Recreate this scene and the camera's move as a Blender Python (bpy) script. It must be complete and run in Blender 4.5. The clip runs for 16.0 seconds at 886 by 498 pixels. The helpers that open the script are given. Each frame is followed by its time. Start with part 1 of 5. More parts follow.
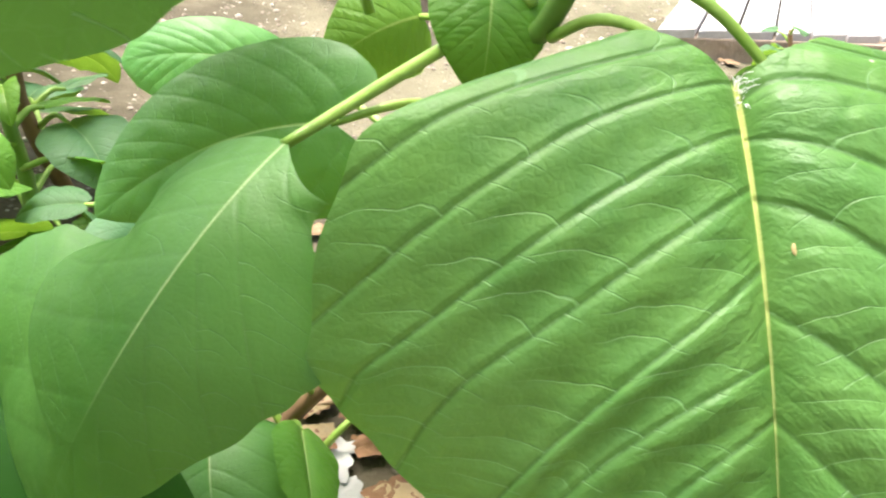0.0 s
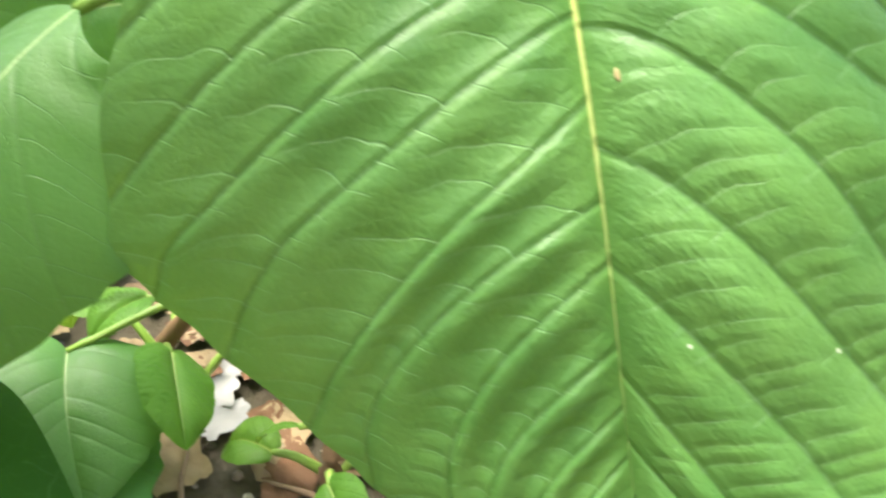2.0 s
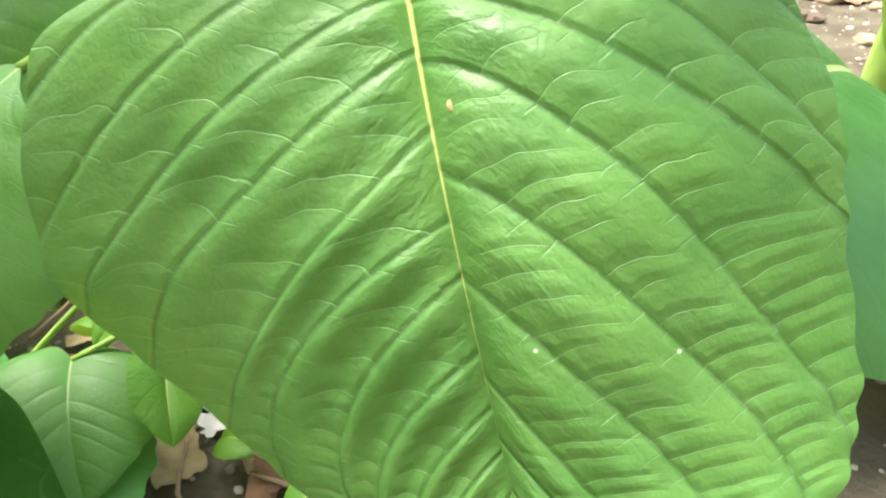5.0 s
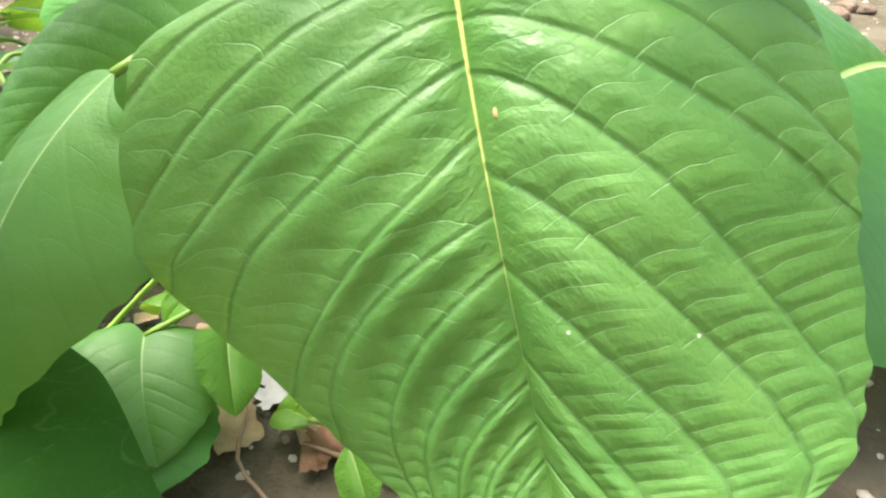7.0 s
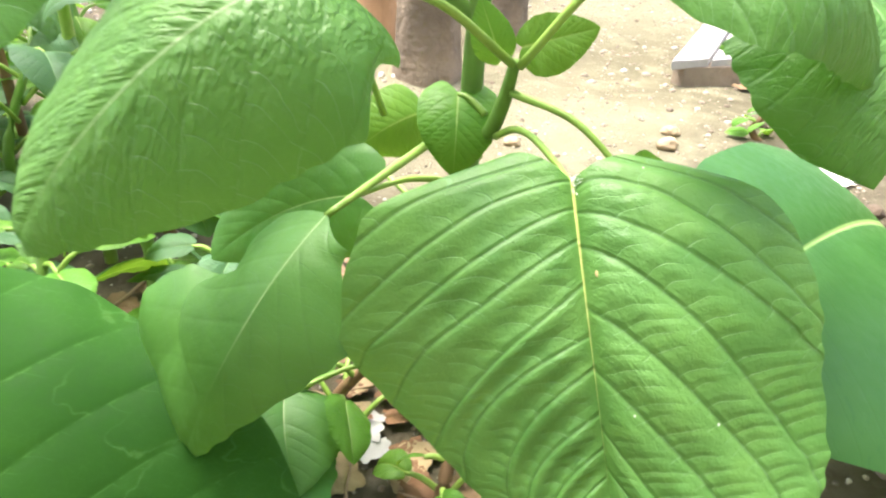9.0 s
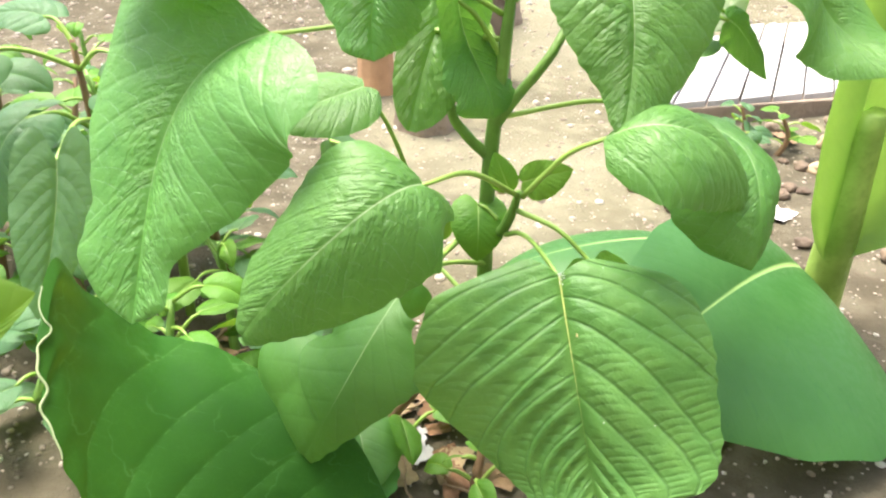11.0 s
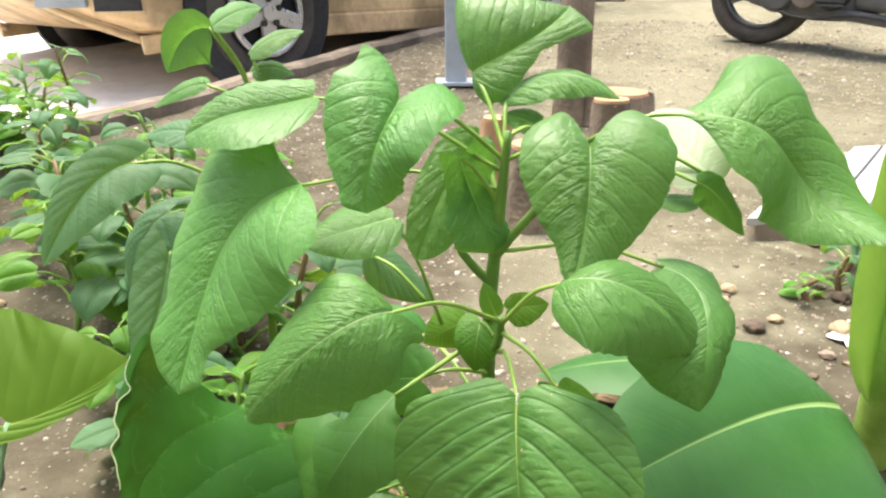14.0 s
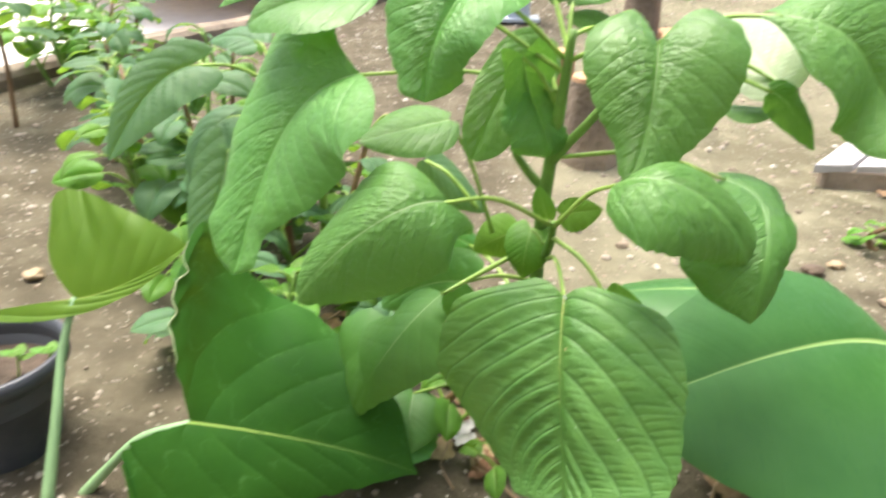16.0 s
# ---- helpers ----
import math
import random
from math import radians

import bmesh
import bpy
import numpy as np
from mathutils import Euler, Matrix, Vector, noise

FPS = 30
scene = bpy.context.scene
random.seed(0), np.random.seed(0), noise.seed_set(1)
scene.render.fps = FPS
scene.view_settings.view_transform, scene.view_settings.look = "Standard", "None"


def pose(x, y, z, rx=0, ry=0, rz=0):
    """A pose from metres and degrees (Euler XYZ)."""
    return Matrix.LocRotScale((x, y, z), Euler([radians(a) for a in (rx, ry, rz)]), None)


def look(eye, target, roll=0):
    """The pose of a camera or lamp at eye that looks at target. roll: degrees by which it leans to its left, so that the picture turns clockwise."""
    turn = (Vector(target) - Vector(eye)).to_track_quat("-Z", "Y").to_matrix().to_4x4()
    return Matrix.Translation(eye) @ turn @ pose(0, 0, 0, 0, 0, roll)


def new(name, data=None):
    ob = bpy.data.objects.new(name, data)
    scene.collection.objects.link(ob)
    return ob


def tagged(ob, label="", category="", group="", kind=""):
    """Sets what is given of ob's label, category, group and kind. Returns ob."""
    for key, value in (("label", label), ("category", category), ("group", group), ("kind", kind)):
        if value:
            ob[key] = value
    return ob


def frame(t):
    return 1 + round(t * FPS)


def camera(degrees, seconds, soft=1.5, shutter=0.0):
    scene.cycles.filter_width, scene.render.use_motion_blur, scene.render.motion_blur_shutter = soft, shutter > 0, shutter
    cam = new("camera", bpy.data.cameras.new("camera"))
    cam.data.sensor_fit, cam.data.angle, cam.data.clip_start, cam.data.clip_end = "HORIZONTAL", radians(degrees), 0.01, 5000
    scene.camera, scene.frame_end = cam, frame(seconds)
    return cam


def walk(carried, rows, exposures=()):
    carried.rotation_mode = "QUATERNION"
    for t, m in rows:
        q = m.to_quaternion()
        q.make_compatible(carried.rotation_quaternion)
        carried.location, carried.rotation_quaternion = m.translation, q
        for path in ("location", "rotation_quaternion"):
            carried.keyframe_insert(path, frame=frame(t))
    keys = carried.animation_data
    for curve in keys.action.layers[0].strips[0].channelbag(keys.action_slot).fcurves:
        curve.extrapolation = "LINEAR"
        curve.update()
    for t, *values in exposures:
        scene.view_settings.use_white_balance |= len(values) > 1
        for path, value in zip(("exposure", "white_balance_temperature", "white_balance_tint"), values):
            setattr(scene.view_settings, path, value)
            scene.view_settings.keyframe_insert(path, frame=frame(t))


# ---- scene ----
EXPOSE = 0.82
cam = camera(65.1, 16.0, 2.2, 0.5)
PATH = [
    (0, (-0.102, -0.181, 0.254), (0.474, 1.473, -0.712), 6.0),
    (0.5, (-0.112, -0.182, 0.254), (0.445, 1.498, -0.678), 6.2),
    (1, (-0.121, -0.177, 0.253), (0.451, 1.506, -0.665), 6.5),
    (1.5, (-0.092, -0.177, 0.24), (0.607, 1.395, -0.781), 6.0),
    (2, (-0.075, -0.188, 0.232), (0.657, 1.328, -0.848), 5.6),
    (2.5, (-0.044, -0.206, 0.225), (0.559, 1.432, -0.75), 3.9),
    (3, (-0.04, -0.203, 0.23), (0.619, 1.378, -0.804), 4.3),
    (3.5, (-0.029, -0.202, 0.231), (0.576, 1.402, -0.799), 3.6),
    (3.7, (-0.035, -0.205, 0.23), (0.585, 1.412, -0.77), 3.6),
    (5.8, (-0.037, -0.213, 0.255), (0.442, 1.344, -0.905), -2.6),
    (6, (-0.039, -0.212, 0.254), (0.439, 1.358, -0.888), -2.0),
    (6.5, (-0.042, -0.215, 0.252), (0.41, 1.363, -0.889), -1.3),
    (7, (-0.042, -0.227, 0.258), (0.374, 1.365, -0.878), -2.0),
    (7.5, (-0.047, -0.236, 0.266), (0.386, 1.387, -0.818), -0.8),
    (8, (-0.056, -0.249, 0.279), (0.375, 1.401, -0.766), 0.8),
    (8.5, (-0.075, -0.268, 0.291), (0.329, 1.42, -0.702), 2.6),
    (9, (-0.103, -0.293, 0.322), (0.318, 1.424, -0.614), 2.0),
    (9.2, (-0.113, -0.307, 0.329), (0.326, 1.401, -0.615), 1.6),
    (11.3, (-0.166, -0.412, 0.44), (0.296, 1.319, -0.449), 0.2),
    (11.5, (-0.166, -0.413, 0.439), (0.273, 1.337, -0.424), 0.6),
    (12, (-0.156, -0.436, 0.464), (0.212, 1.31, -0.44), 1.4),
    (12.5, (-0.134, -0.456, 0.481), (0.132, 1.351, -0.335), -0.1),
    (13, (-0.097, -0.475, 0.488), (0.035, 1.359, -0.3), -1.7),
    (13.5, (-0.061, -0.49, 0.497), (-0.027, 1.352, -0.281), -1.8),
    (14, (-0.051, -0.497, 0.508), (-0.028, 1.369, -0.212), -0.4),
    (14.5, (-0.045, -0.511, 0.502), (-0.018, 1.363, -0.199), 1.3),
    (15, (-0.047, -0.515, 0.489), (-0.06, 1.352, -0.227), 1.5),
    (15.5, (-0.049, -0.504, 0.474), (-0.015, 1.354, -0.265), 2.5),
    (16, (-0.053, -0.512, 0.47), (-0.169, 1.292, -0.385), 1.2),
]
walk(cam, [(t, look(eye, target, roll)) for t, eye, target, roll in PATH], exposures=[(0.0, EXPOSE + 0.4), (2.0, EXPOSE + 0.54), (9.0, EXPOSE + 0.54), (11.5, EXPOSE + 0.28), (13.0, EXPOSE + 0.12), (14.5, EXPOSE - 0.12), (16.0, EXPOSE)])

# ---- light: bright haze, the sun veiled and high over the yard ----
world = bpy.data.worlds.new("sky")
scene.world = world
world.use_nodes = True
wt = world.node_tree
sky = wt.nodes.new("ShaderNodeTexSky")
sky.sky_type, sky.sun_disc = "NISHITA", False
sky.sun_elevation, sky.sun_rotation = radians(73), radians(325)
sky.air_density, sky.dust_density = 1.0, 8.0
wt.links.new(sky.outputs[0], wt.nodes["Background"].inputs["Color"])
wt.nodes["Background"].inputs["Strength"].default_value = 0.235
sun = new("sun", bpy.data.lights.new("sun", "SUN"))
sun.data.energy, sun.data.angle, sun.data.color = 3.4, radians(30), (1.0, 0.965, 0.89)
sun.matrix_world = look((-0.9, 1.3, 5.0), (0, 0, 0))


# ---- materials ----
def material(name):
    m = bpy.data.materials.new(name)
    m.use_nodes = True
    nt = m.node_tree
    b = nt.nodes["Principled BSDF"]
    return m, nt, b


def node(nt, kind, **vals):
    n = nt.nodes.new(kind)
    for k, v in vals.items():
        n.inputs[k.replace("_", " ")].default_value = v
    return n


def ramp(nt, src, stops):
    r = nt.nodes.new("ShaderNodeValToRGB")
    e = r.color_ramp.elements
    while len(e) < len(stops):
        e.new(0.5)
    for el, (p, c) in zip(e, stops):
        el.position, el.color = p, (*c, 1) if len(c) == 3 else c
    nt.links.new(src, r.inputs["Fac"])
    return r.outputs["Color"]


def mathn(nt, op, a, b=None, c=None, clamp=False):
    n = nt.nodes.new("ShaderNodeMath")
    n.operation, n.use_clamp = op, clamp
    for i, v in enumerate((a, b, c)):
        if v is None:
            continue
        if isinstance(v, (int, float)):
            n.inputs[i].default_value = v
        else:
            nt.links.new(v, n.inputs[i])
    return n.outputs[0]


def maprange(nt, v, a, b, c=0.0, d=1.0):
    n = nt.nodes.new("ShaderNodeMapRange")
    n.interpolation_type = "SMOOTHSTEP"
    nt.links.new(v, n.inputs["Value"])
    for k, x in zip(("From Min", "From Max", "To Min", "To Max"), (a, b, c, d)):
        n.inputs[k].default_value = x
    return n.outputs["Result"]


def mixc(nt, fac, a, b):
    n = nt.nodes.new("ShaderNodeMix")
    n.data_type = "RGBA"
    for sock, v in ((n.inputs[0], fac), (n.inputs[6], a), (n.inputs[7], b)):
        if isinstance(v, (int, float)):
            sock.default_value = v
        elif isinstance(v, tuple):
            sock.default_value = (*v, 1)
        else:
            nt.links.new(v, sock)
    return n.outputs[2]


def noise_at(nt, vec, scale, detail=4.0, rough=0.55):
    n = node(nt, "ShaderNodeTexNoise", Scale=scale, Detail=detail, Roughness=rough)
    if vec is not None:
        nt.links.new(vec, n.inputs["Vector"])
    return n.outputs["Fac"]


def plain(name, colour, rough=0.6, metal=0.0, scale=30.0, vary=0.25, bump=0.15, second=None, spec=0.5):
    """A surface with variation at two scales and a fine relief."""
    m, nt, b = material(name)
    co = nt.nodes.new("ShaderNodeTexCoord").outputs["Object"]
    big, fine = noise_at(nt, co, scale * 0.2), noise_at(nt, co, scale * 2.0, 6.0)
    dark = tuple(c * (1 - vary) for c in colour)
    lite = tuple(min(1, c * (1 + vary)) for c in (second or colour))
    col = mixc(nt, maprange(nt, big, 0.3, 0.7), dark, lite)
    col = mixc(nt, mathn(nt, "MULTIPLY", maprange(nt, fine, 0.45, 0.75), 0.35), col, tuple(c * 0.6 for c in colour))
    nt.links.new(col, b.inputs["Base Color"])
    b.inputs["Metallic"].default_value = metal
    b.inputs["Specular IOR Level"].default_value = spec
    nt.links.new(maprange(nt, fine, 0.2, 0.8, max(0.05, rough - 0.12), min(1, rough + 0.12)), b.inputs["Roughness"])
    bp = node(nt, "ShaderNodeBump", Strength=bump, Distance=0.3 / scale)
    nt.links.new(fine, bp.inputs["Height"])
    nt.links.new(bp.outputs[0], b.inputs["Normal"])
    return m


def leaf_material(name, dark, lite, vein, rib, rough=0.42, through_light=(0.28, 0.5, 0.04), share=0.3, cells=22.0, fine_vein=0.5, bump=0.5, groove_shade=0.4, blemish=0.0, rib_width=0.0007, gloss=0.38, ribs=0.8, rumple=0.7, panels=0.5, warm=0.0, rib_end=1.0, blister=0.0):
    """A leaf: x of its own coordinates runs from the midrib outwards, y counts the side veins, z runs from base to tip."""
    m, nt, b = material(name)
    at = nt.nodes.new("ShaderNodeAttribute")
    at.attribute_name = "leafco"
    sep = nt.nodes.new("ShaderNodeSeparateXYZ")
    nt.links.new(at.outputs["Vector"], sep.inputs[0])
    lat, ph, lon = sep.outputs
    ob = nt.nodes.new("ShaderNodeTexCoord").outputs["Object"]
    info = nt.nodes.new("ShaderNodeObjectInfo").outputs["Random"]
    big = noise_at(nt, ob, 18.0, 3.0)
    mid = noise_at(nt, ob, 130.0, 4.0)
    grain = noise_at(nt, ob, 900.0, 3.0, 0.7)
    # cross veins leave each side vein towards the base and fade out before the next
    tri = mathn(nt, "ABSOLUTE", mathn(nt, "SUBTRACT", mathn(nt, "FRACT", ph), 0.5))
    fp = mathn(nt, "FRACT", ph)
    band = mathn(nt, "FLOOR", ph)
    wob = mathn(nt, "ADD", mathn(nt, "MULTIPLY", mathn(nt, "SUBTRACT", noise_at(nt, ob, 40.0, 2.0), 0.5), 0.9), mathn(nt, "MULTIPLY", mathn(nt, "SUBTRACT", noise_at(nt, ob, 200.0, 2.0), 0.5), 0.13))
    arch = mathn(nt, "MULTIPLY", mathn(nt, "MULTIPLY", fp, mathn(nt, "SUBTRACT", 1.0, fp)), 1.5)

    def cross(shift, lo, hi, dens, slant=0.0):
        x = mathn(nt, "ADD", mathn(nt, "ADD", mathn(nt, "MULTIPLY", lon, cells * dens), mathn(nt, "MULTIPLY", band, 0.37)), mathn(nt, "ADD", mathn(nt, "ADD", wob, shift), arch))
        if slant:
            x = mathn(nt, "ADD", x, mathn(nt, "MULTIPLY", lat, slant))
        wn = nt.nodes.new("ShaderNodeTexWhiteNoise")
        wn.noise_dimensions = "3D"
        cv = nt.nodes.new("ShaderNodeCombineXYZ")
        nt.links.new(mathn(nt, "FLOOR", x), cv.inputs[0])
        nt.links.new(band, cv.inputs[1])
        nt.links.new(info, cv.inputs[2])
        nt.links.new(cv.outputs[0], wn.inputs["Vector"])
        jit = mathn(nt, "MULTIPLY", mathn(nt, "SUBTRACT", wn.outputs["Value"], 0.5), 0.5)
        d = mathn(nt, "ABSOLUTE", mathn(nt, "SUBTRACT", mathn(nt, "ADD", mathn(nt, "FRACT", x), jit), 0.5))
        reach = mathn(nt, "ADD", lo, mathn(nt, "MULTIPLY", wn.outputs["Value"], hi - lo))
        return d, reach

    d_long, reach = cross(0.0, -0.1, 0.4, 1.0)
    on_long = mathn(nt, "MULTIPLY", maprange(nt, mathn(nt, "SUBTRACT", fp, reach), 0.0, 0.3), maprange(nt, lat, 0.002, 0.006))
    d_short, reach2 = cross(0.5, 0.1, 0.36, 0.6, 103.0)
    on_short = mathn(nt, "MULTIPLY", maprange(nt, mathn(nt, "SUBTRACT", reach2, fp), 0.0, 0.15), maprange(nt, lat, 0.002, 0.006))
    line3 = mathn(nt, "MULTIPLY", maprange(nt, d_long, 0.006, 0.028, 1.0, 0.0), on_long)
    line3b = mathn(nt, "MULTIPLY", maprange(nt, d_short, 0.008, 0.036, 1.0, 0.0), on_short)
    line3 = mathn(nt, "MAXIMUM", line3, mathn(nt, "MULTIPLY", line3b, 0.8))
    net = node(nt, "ShaderNodeTexVoronoi", Scale=420.0, Randomness=1.0)
    net.feature = "DISTANCE_TO_EDGE"
    nt.links.new(ob, net.inputs["Vector"])
    d4 = net.outputs["Distance"]
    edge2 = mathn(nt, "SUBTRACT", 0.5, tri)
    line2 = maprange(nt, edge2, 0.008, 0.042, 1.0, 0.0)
    pale2 = maprange(nt, edge2, 0.008, 0.022, 1.0, 0.0)
    latm = mathn(nt, "ADD", lat, mathn(nt, "MULTIPLY", lon, rib_width * 0.9))
    line1 = mathn(nt, "MULTIPLY", maprange(nt, latm, rib_width * 0.7, rib_width * 1.15, 1.0, 0.0), mathn(nt, "SUBTRACT", 1.0, mathn(nt, "MULTIPLY", lon, 0.5)))
    if rib_end < 1.0:
        line1 = mathn(nt, "MULTIPLY", line1, maprange(nt, lon, 0.6 * rib_end, rib_end, 1.0, 0.15))
    col = mixc(nt, maprange(nt, big, 0.3, 0.7), dark, lite)
    col = mixc(nt, mathn(nt, "MULTIPLY", maprange(nt, mid, 0.35, 0.75), 0.35), col, lite)
    if warm:
        patch = noise_at(nt, ob, 55.0, 3.0, 0.6)
        col = mixc(nt, mathn(nt, "MULTIPLY", maprange(nt, patch, 0.42, 0.68), warm), col, (lite[0] * 1.25, lite[1] * 1.12, lite[2] * 0.9))
        col = mixc(nt, mathn(nt, "MULTIPLY", maprange(nt, patch, 0.45, 0.25), 0.6 * warm), col, (dark[0] * 0.6, dark[1] * 0.72, dark[2] * 0.9))
    col = mixc(nt, mathn(nt, "MULTIPLY", grain, 0.3), col, tuple(c * 0.75 for c in dark))
    gap = mathn(nt, "MULTIPLY", line3, maprange(nt, mid, 0.3, 0.5, 0.5, 1.0))
    # shade in the side-vein furrows, painted as a darker base colour
    col = mixc(nt, mathn(nt, "MULTIPLY", line2, groove_shade), col, tuple(c * 0.6 for c in dark))
    col = mixc(nt, mathn(nt, "MULTIPLY", gap, fine_vein * 0.8), col, vein)
    # a faint mesh of veinlets between the cross veins
    warp = node(nt, "ShaderNodeTexNoise", Scale=160.0, Detail=2.0)
    nt.links.new(ob, warp.inputs["Vector"])
    bent = node(nt, "ShaderNodeVectorMath")
    bent.operation = "MULTIPLY_ADD"
    nt.links.new(warp.outputs["Color"], bent.inputs[0])
    bent.inputs[1].default_value = (0.006, 0.006, 0.006)
    nt.links.new(ob, bent.inputs[2])
    mesh_net = node(nt, "ShaderNodeTexVoronoi", Scale=165.0, Randomness=0.9)
    mesh_net.feature = "DISTANCE_TO_EDGE"
    nt.links.new(bent.outputs[0], mesh_net.inputs["Vector"])
    veinlet = mathn(nt, "MULTIPLY", maprange(nt, mesh_net.outputs["Distance"], 0.012, 0.05, 1.0, 0.0), maprange(nt, big, 0.35, 0.6, 0.35, 1.0))
    col = mixc(nt, mathn(nt, "MULTIPLY", veinlet, fine_vein * 0.16), col, vein)
    col = mixc(nt, mathn(nt, "MULTIPLY", mathn(nt, "MULTIPLY", pale2, maprange(nt, mid, 0.45, 0.6)), fine_vein * 0.6), col, vein)
    col = mixc(nt, line1, col, rib)
    if blemish:
        spots = node(nt, "ShaderNodeTexVoronoi", Scale=140.0, Randomness=1.0)
        nt.links.new(ob, spots.inputs["Vector"])
        sc = nt.nodes.new("ShaderNodeSeparateColor")
        nt.links.new(spots.outputs["Color"], sc.inputs[0])
        chosen = mathn(nt, "GREATER_THAN", sc.outputs[0], 1.0 - blemish)
        dot = mathn(nt, "MULTIPLY", maprange(nt, spots.outputs["Distance"], 0.04, 0.1, 1.0, 0.0), chosen)
        col = mixc(nt, dot, col, (0.6, 0.62, 0.5))
    tint = nt.nodes.new("ShaderNodeHueSaturation")
    nt.links.new(maprange(nt, info, 0.0, 1.0, 0.492, 0.508), tint.inputs["Hue"])
    nt.links.new(maprange(nt, info, 0.0, 1.0, 0.9, 1.1), tint.inputs["Value"])
    nt.links.new(col, tint.inputs["Color"])
    col = tint.outputs[0]
    nt.links.new(col, b.inputs["Base Color"])
    nt.links.new(maprange(nt, mid, 0.3, 0.7, rough - 0.06, rough + 0.1), b.inputs["Roughness"])
    b.inputs["Specular IOR Level"].default_value = gloss
    h = mathn(nt, "ADD", mathn(nt, "MULTIPLY", line3, -0.22), mathn(nt, "MULTIPLY", maprange(nt, d4, 0.0, 0.25), 0.07))
    h = mathn(nt, "ADD", h, mathn(nt, "MULTIPLY", noise_at(nt, ob, 210.0, 3.0, 0.55), rumple))
    h = mathn(nt, "ADD", h, mathn(nt, "MULTIPLY", noise_at(nt, ob, 75.0, 2.0, 0.5), 2.0 * rumple))
    quilt = mathn(nt, "MULTIPLY", maprange(nt, d_long, 0.0, 0.42), mathn(nt, "MULTIPLY", on_long, maprange(nt, fp, 0.85, 1.0, 1.0, 0.2)))
    h = mathn(nt, "ADD", h, mathn(nt, "MULTIPLY", quilt, panels))
    h = mathn(nt, "ADD", h, mathn(nt, "MULTIPLY", grain, 0.12))
    h = mathn(nt, "ADD", h, mathn(nt, "MULTIPLY", maprange(nt, edge2, 0.0, 0.12), ribs))
    if blister:
        # short furrows along the side veins and small blisters, deepest beside the midrib
        run = nt.nodes.new("ShaderNodeCombineXYZ")
        nt.links.new(mathn(nt, "MULTIPLY", lat, 95.0), run.inputs[0])
        nt.links.new(mathn(nt, "MULTIPLY", ph, 2.6), run.inputs[1])
        nt.links.new(mathn(nt, "MULTIPLY", info, 50.0), run.inputs[2])
        furrow = mathn(nt, "ABSOLUTE", mathn(nt, "SUBTRACT", noise_at(nt, run.outputs[0], 1.0, 3.0, 0.6), 0.5))
        knob = mathn(nt, "ABSOLUTE", mathn(nt, "SUBTRACT", noise_at(nt, ob, 95.0, 2.0, 0.5), 0.5))
        where = mathn(nt, "ADD", mathn(nt, "MULTIPLY", maprange(nt, lat, 0.004, 0.04, 1.0, 0.12), maprange(nt, lat, 0.0, 0.004)), mathn(nt, "MULTIPLY", maprange(nt, big, 0.45, 0.65), 0.35))
        h = mathn(nt, "ADD", h, mathn(nt, "MULTIPLY", mathn(nt, "MULTIPLY", mathn(nt, "ADD", maprange(nt, furrow, 0.0, 0.12), mathn(nt, "MULTIPLY", maprange(nt, knob, 0.0, 0.2), 0.7)), where), blister))
    bp = node(nt, "ShaderNodeBump", Strength=bump, Distance=0.0007)
    nt.links.new(h, bp.inputs["Height"])
    nt.links.new(bp.outputs[0], b.inputs["Normal"])
    tr = nt.nodes.new("ShaderNodeBsdfTranslucent")
    nt.links.new(mixc(nt, mathn(nt, "MULTIPLY", line3, 0.25), through_light, dark), tr.inputs["Color"])
    nt.links.new(bp.outputs[0], tr.inputs["Normal"])
    mx = nt.nodes.new("ShaderNodeMixShader")
    mx.inputs[0].default_value = share
    nt.links.new(b.outputs[0], mx.inputs[1])
    nt.links.new(tr.outputs[0], mx.inputs[2])
    nt.links.new(mx.outputs[0], nt.nodes["Material Output"].inputs["Surface"])
    return m


LEAF = leaf_material("amaranth_leaf", (0.068, 0.2, 0.032), (0.11, 0.275, 0.054), (0.24, 0.43, 0.2), (0.4, 0.54, 0.28), fine_vein=0.6, groove_shade=0.22, rib_width=0.0005, bump=0.85, ribs=0.45, rumple=0.6, rough=0.44, gloss=0.5, blister=0.85, share=0.3, through_light=(0.21, 0.47, 0.05), warm=0.2, panels=0.12, rib_end=0.9)
# smoother, darker copy of LEAF: the shade of the lower leaves is in its colour
LEAF_SHADED_SMOOTH = leaf_material("amaranth_leaf_shaded", (0.046, 0.178, 0.028), (0.078, 0.246, 0.046), (0.18, 0.34, 0.14), (0.34, 0.48, 0.2), fine_vein=0.3, groove_shade=0.25, rib_width=0.00055, bump=0.5, ribs=0.2, rumple=0.5, rough=0.48, gloss=0.42, share=0.25, warm=0.2, panels=0.0, rib_end=0.65)
LEAF_BIG = leaf_material("amaranth_leaf_close", (0.058, 0.158, 0.028), (0.106, 0.234, 0.05), (0.25, 0.44, 0.19), (0.52, 0.56, 0.2), rough=0.48, gloss=0.44, share=0.18, ribs=0.6, cells=26.0, fine_vein=0.32, bump=0.85, groove_shade=0.85, rumple=0.45, panels=0.45, warm=0.25, blister=0.2, blemish=0.02, rib_width=0.0007)
# pale underside, whitened further in colour to stand for strong sun on it
LEAF_PALE = leaf_material("amaranth_underside_backlit", (0.5, 0.58, 0.42), (0.62, 0.7, 0.53), (0.66, 0.73, 0.56), (0.65, 0.7, 0.5), rough=0.6, share=0.3, groove_shade=0.12, ribs=0.2)
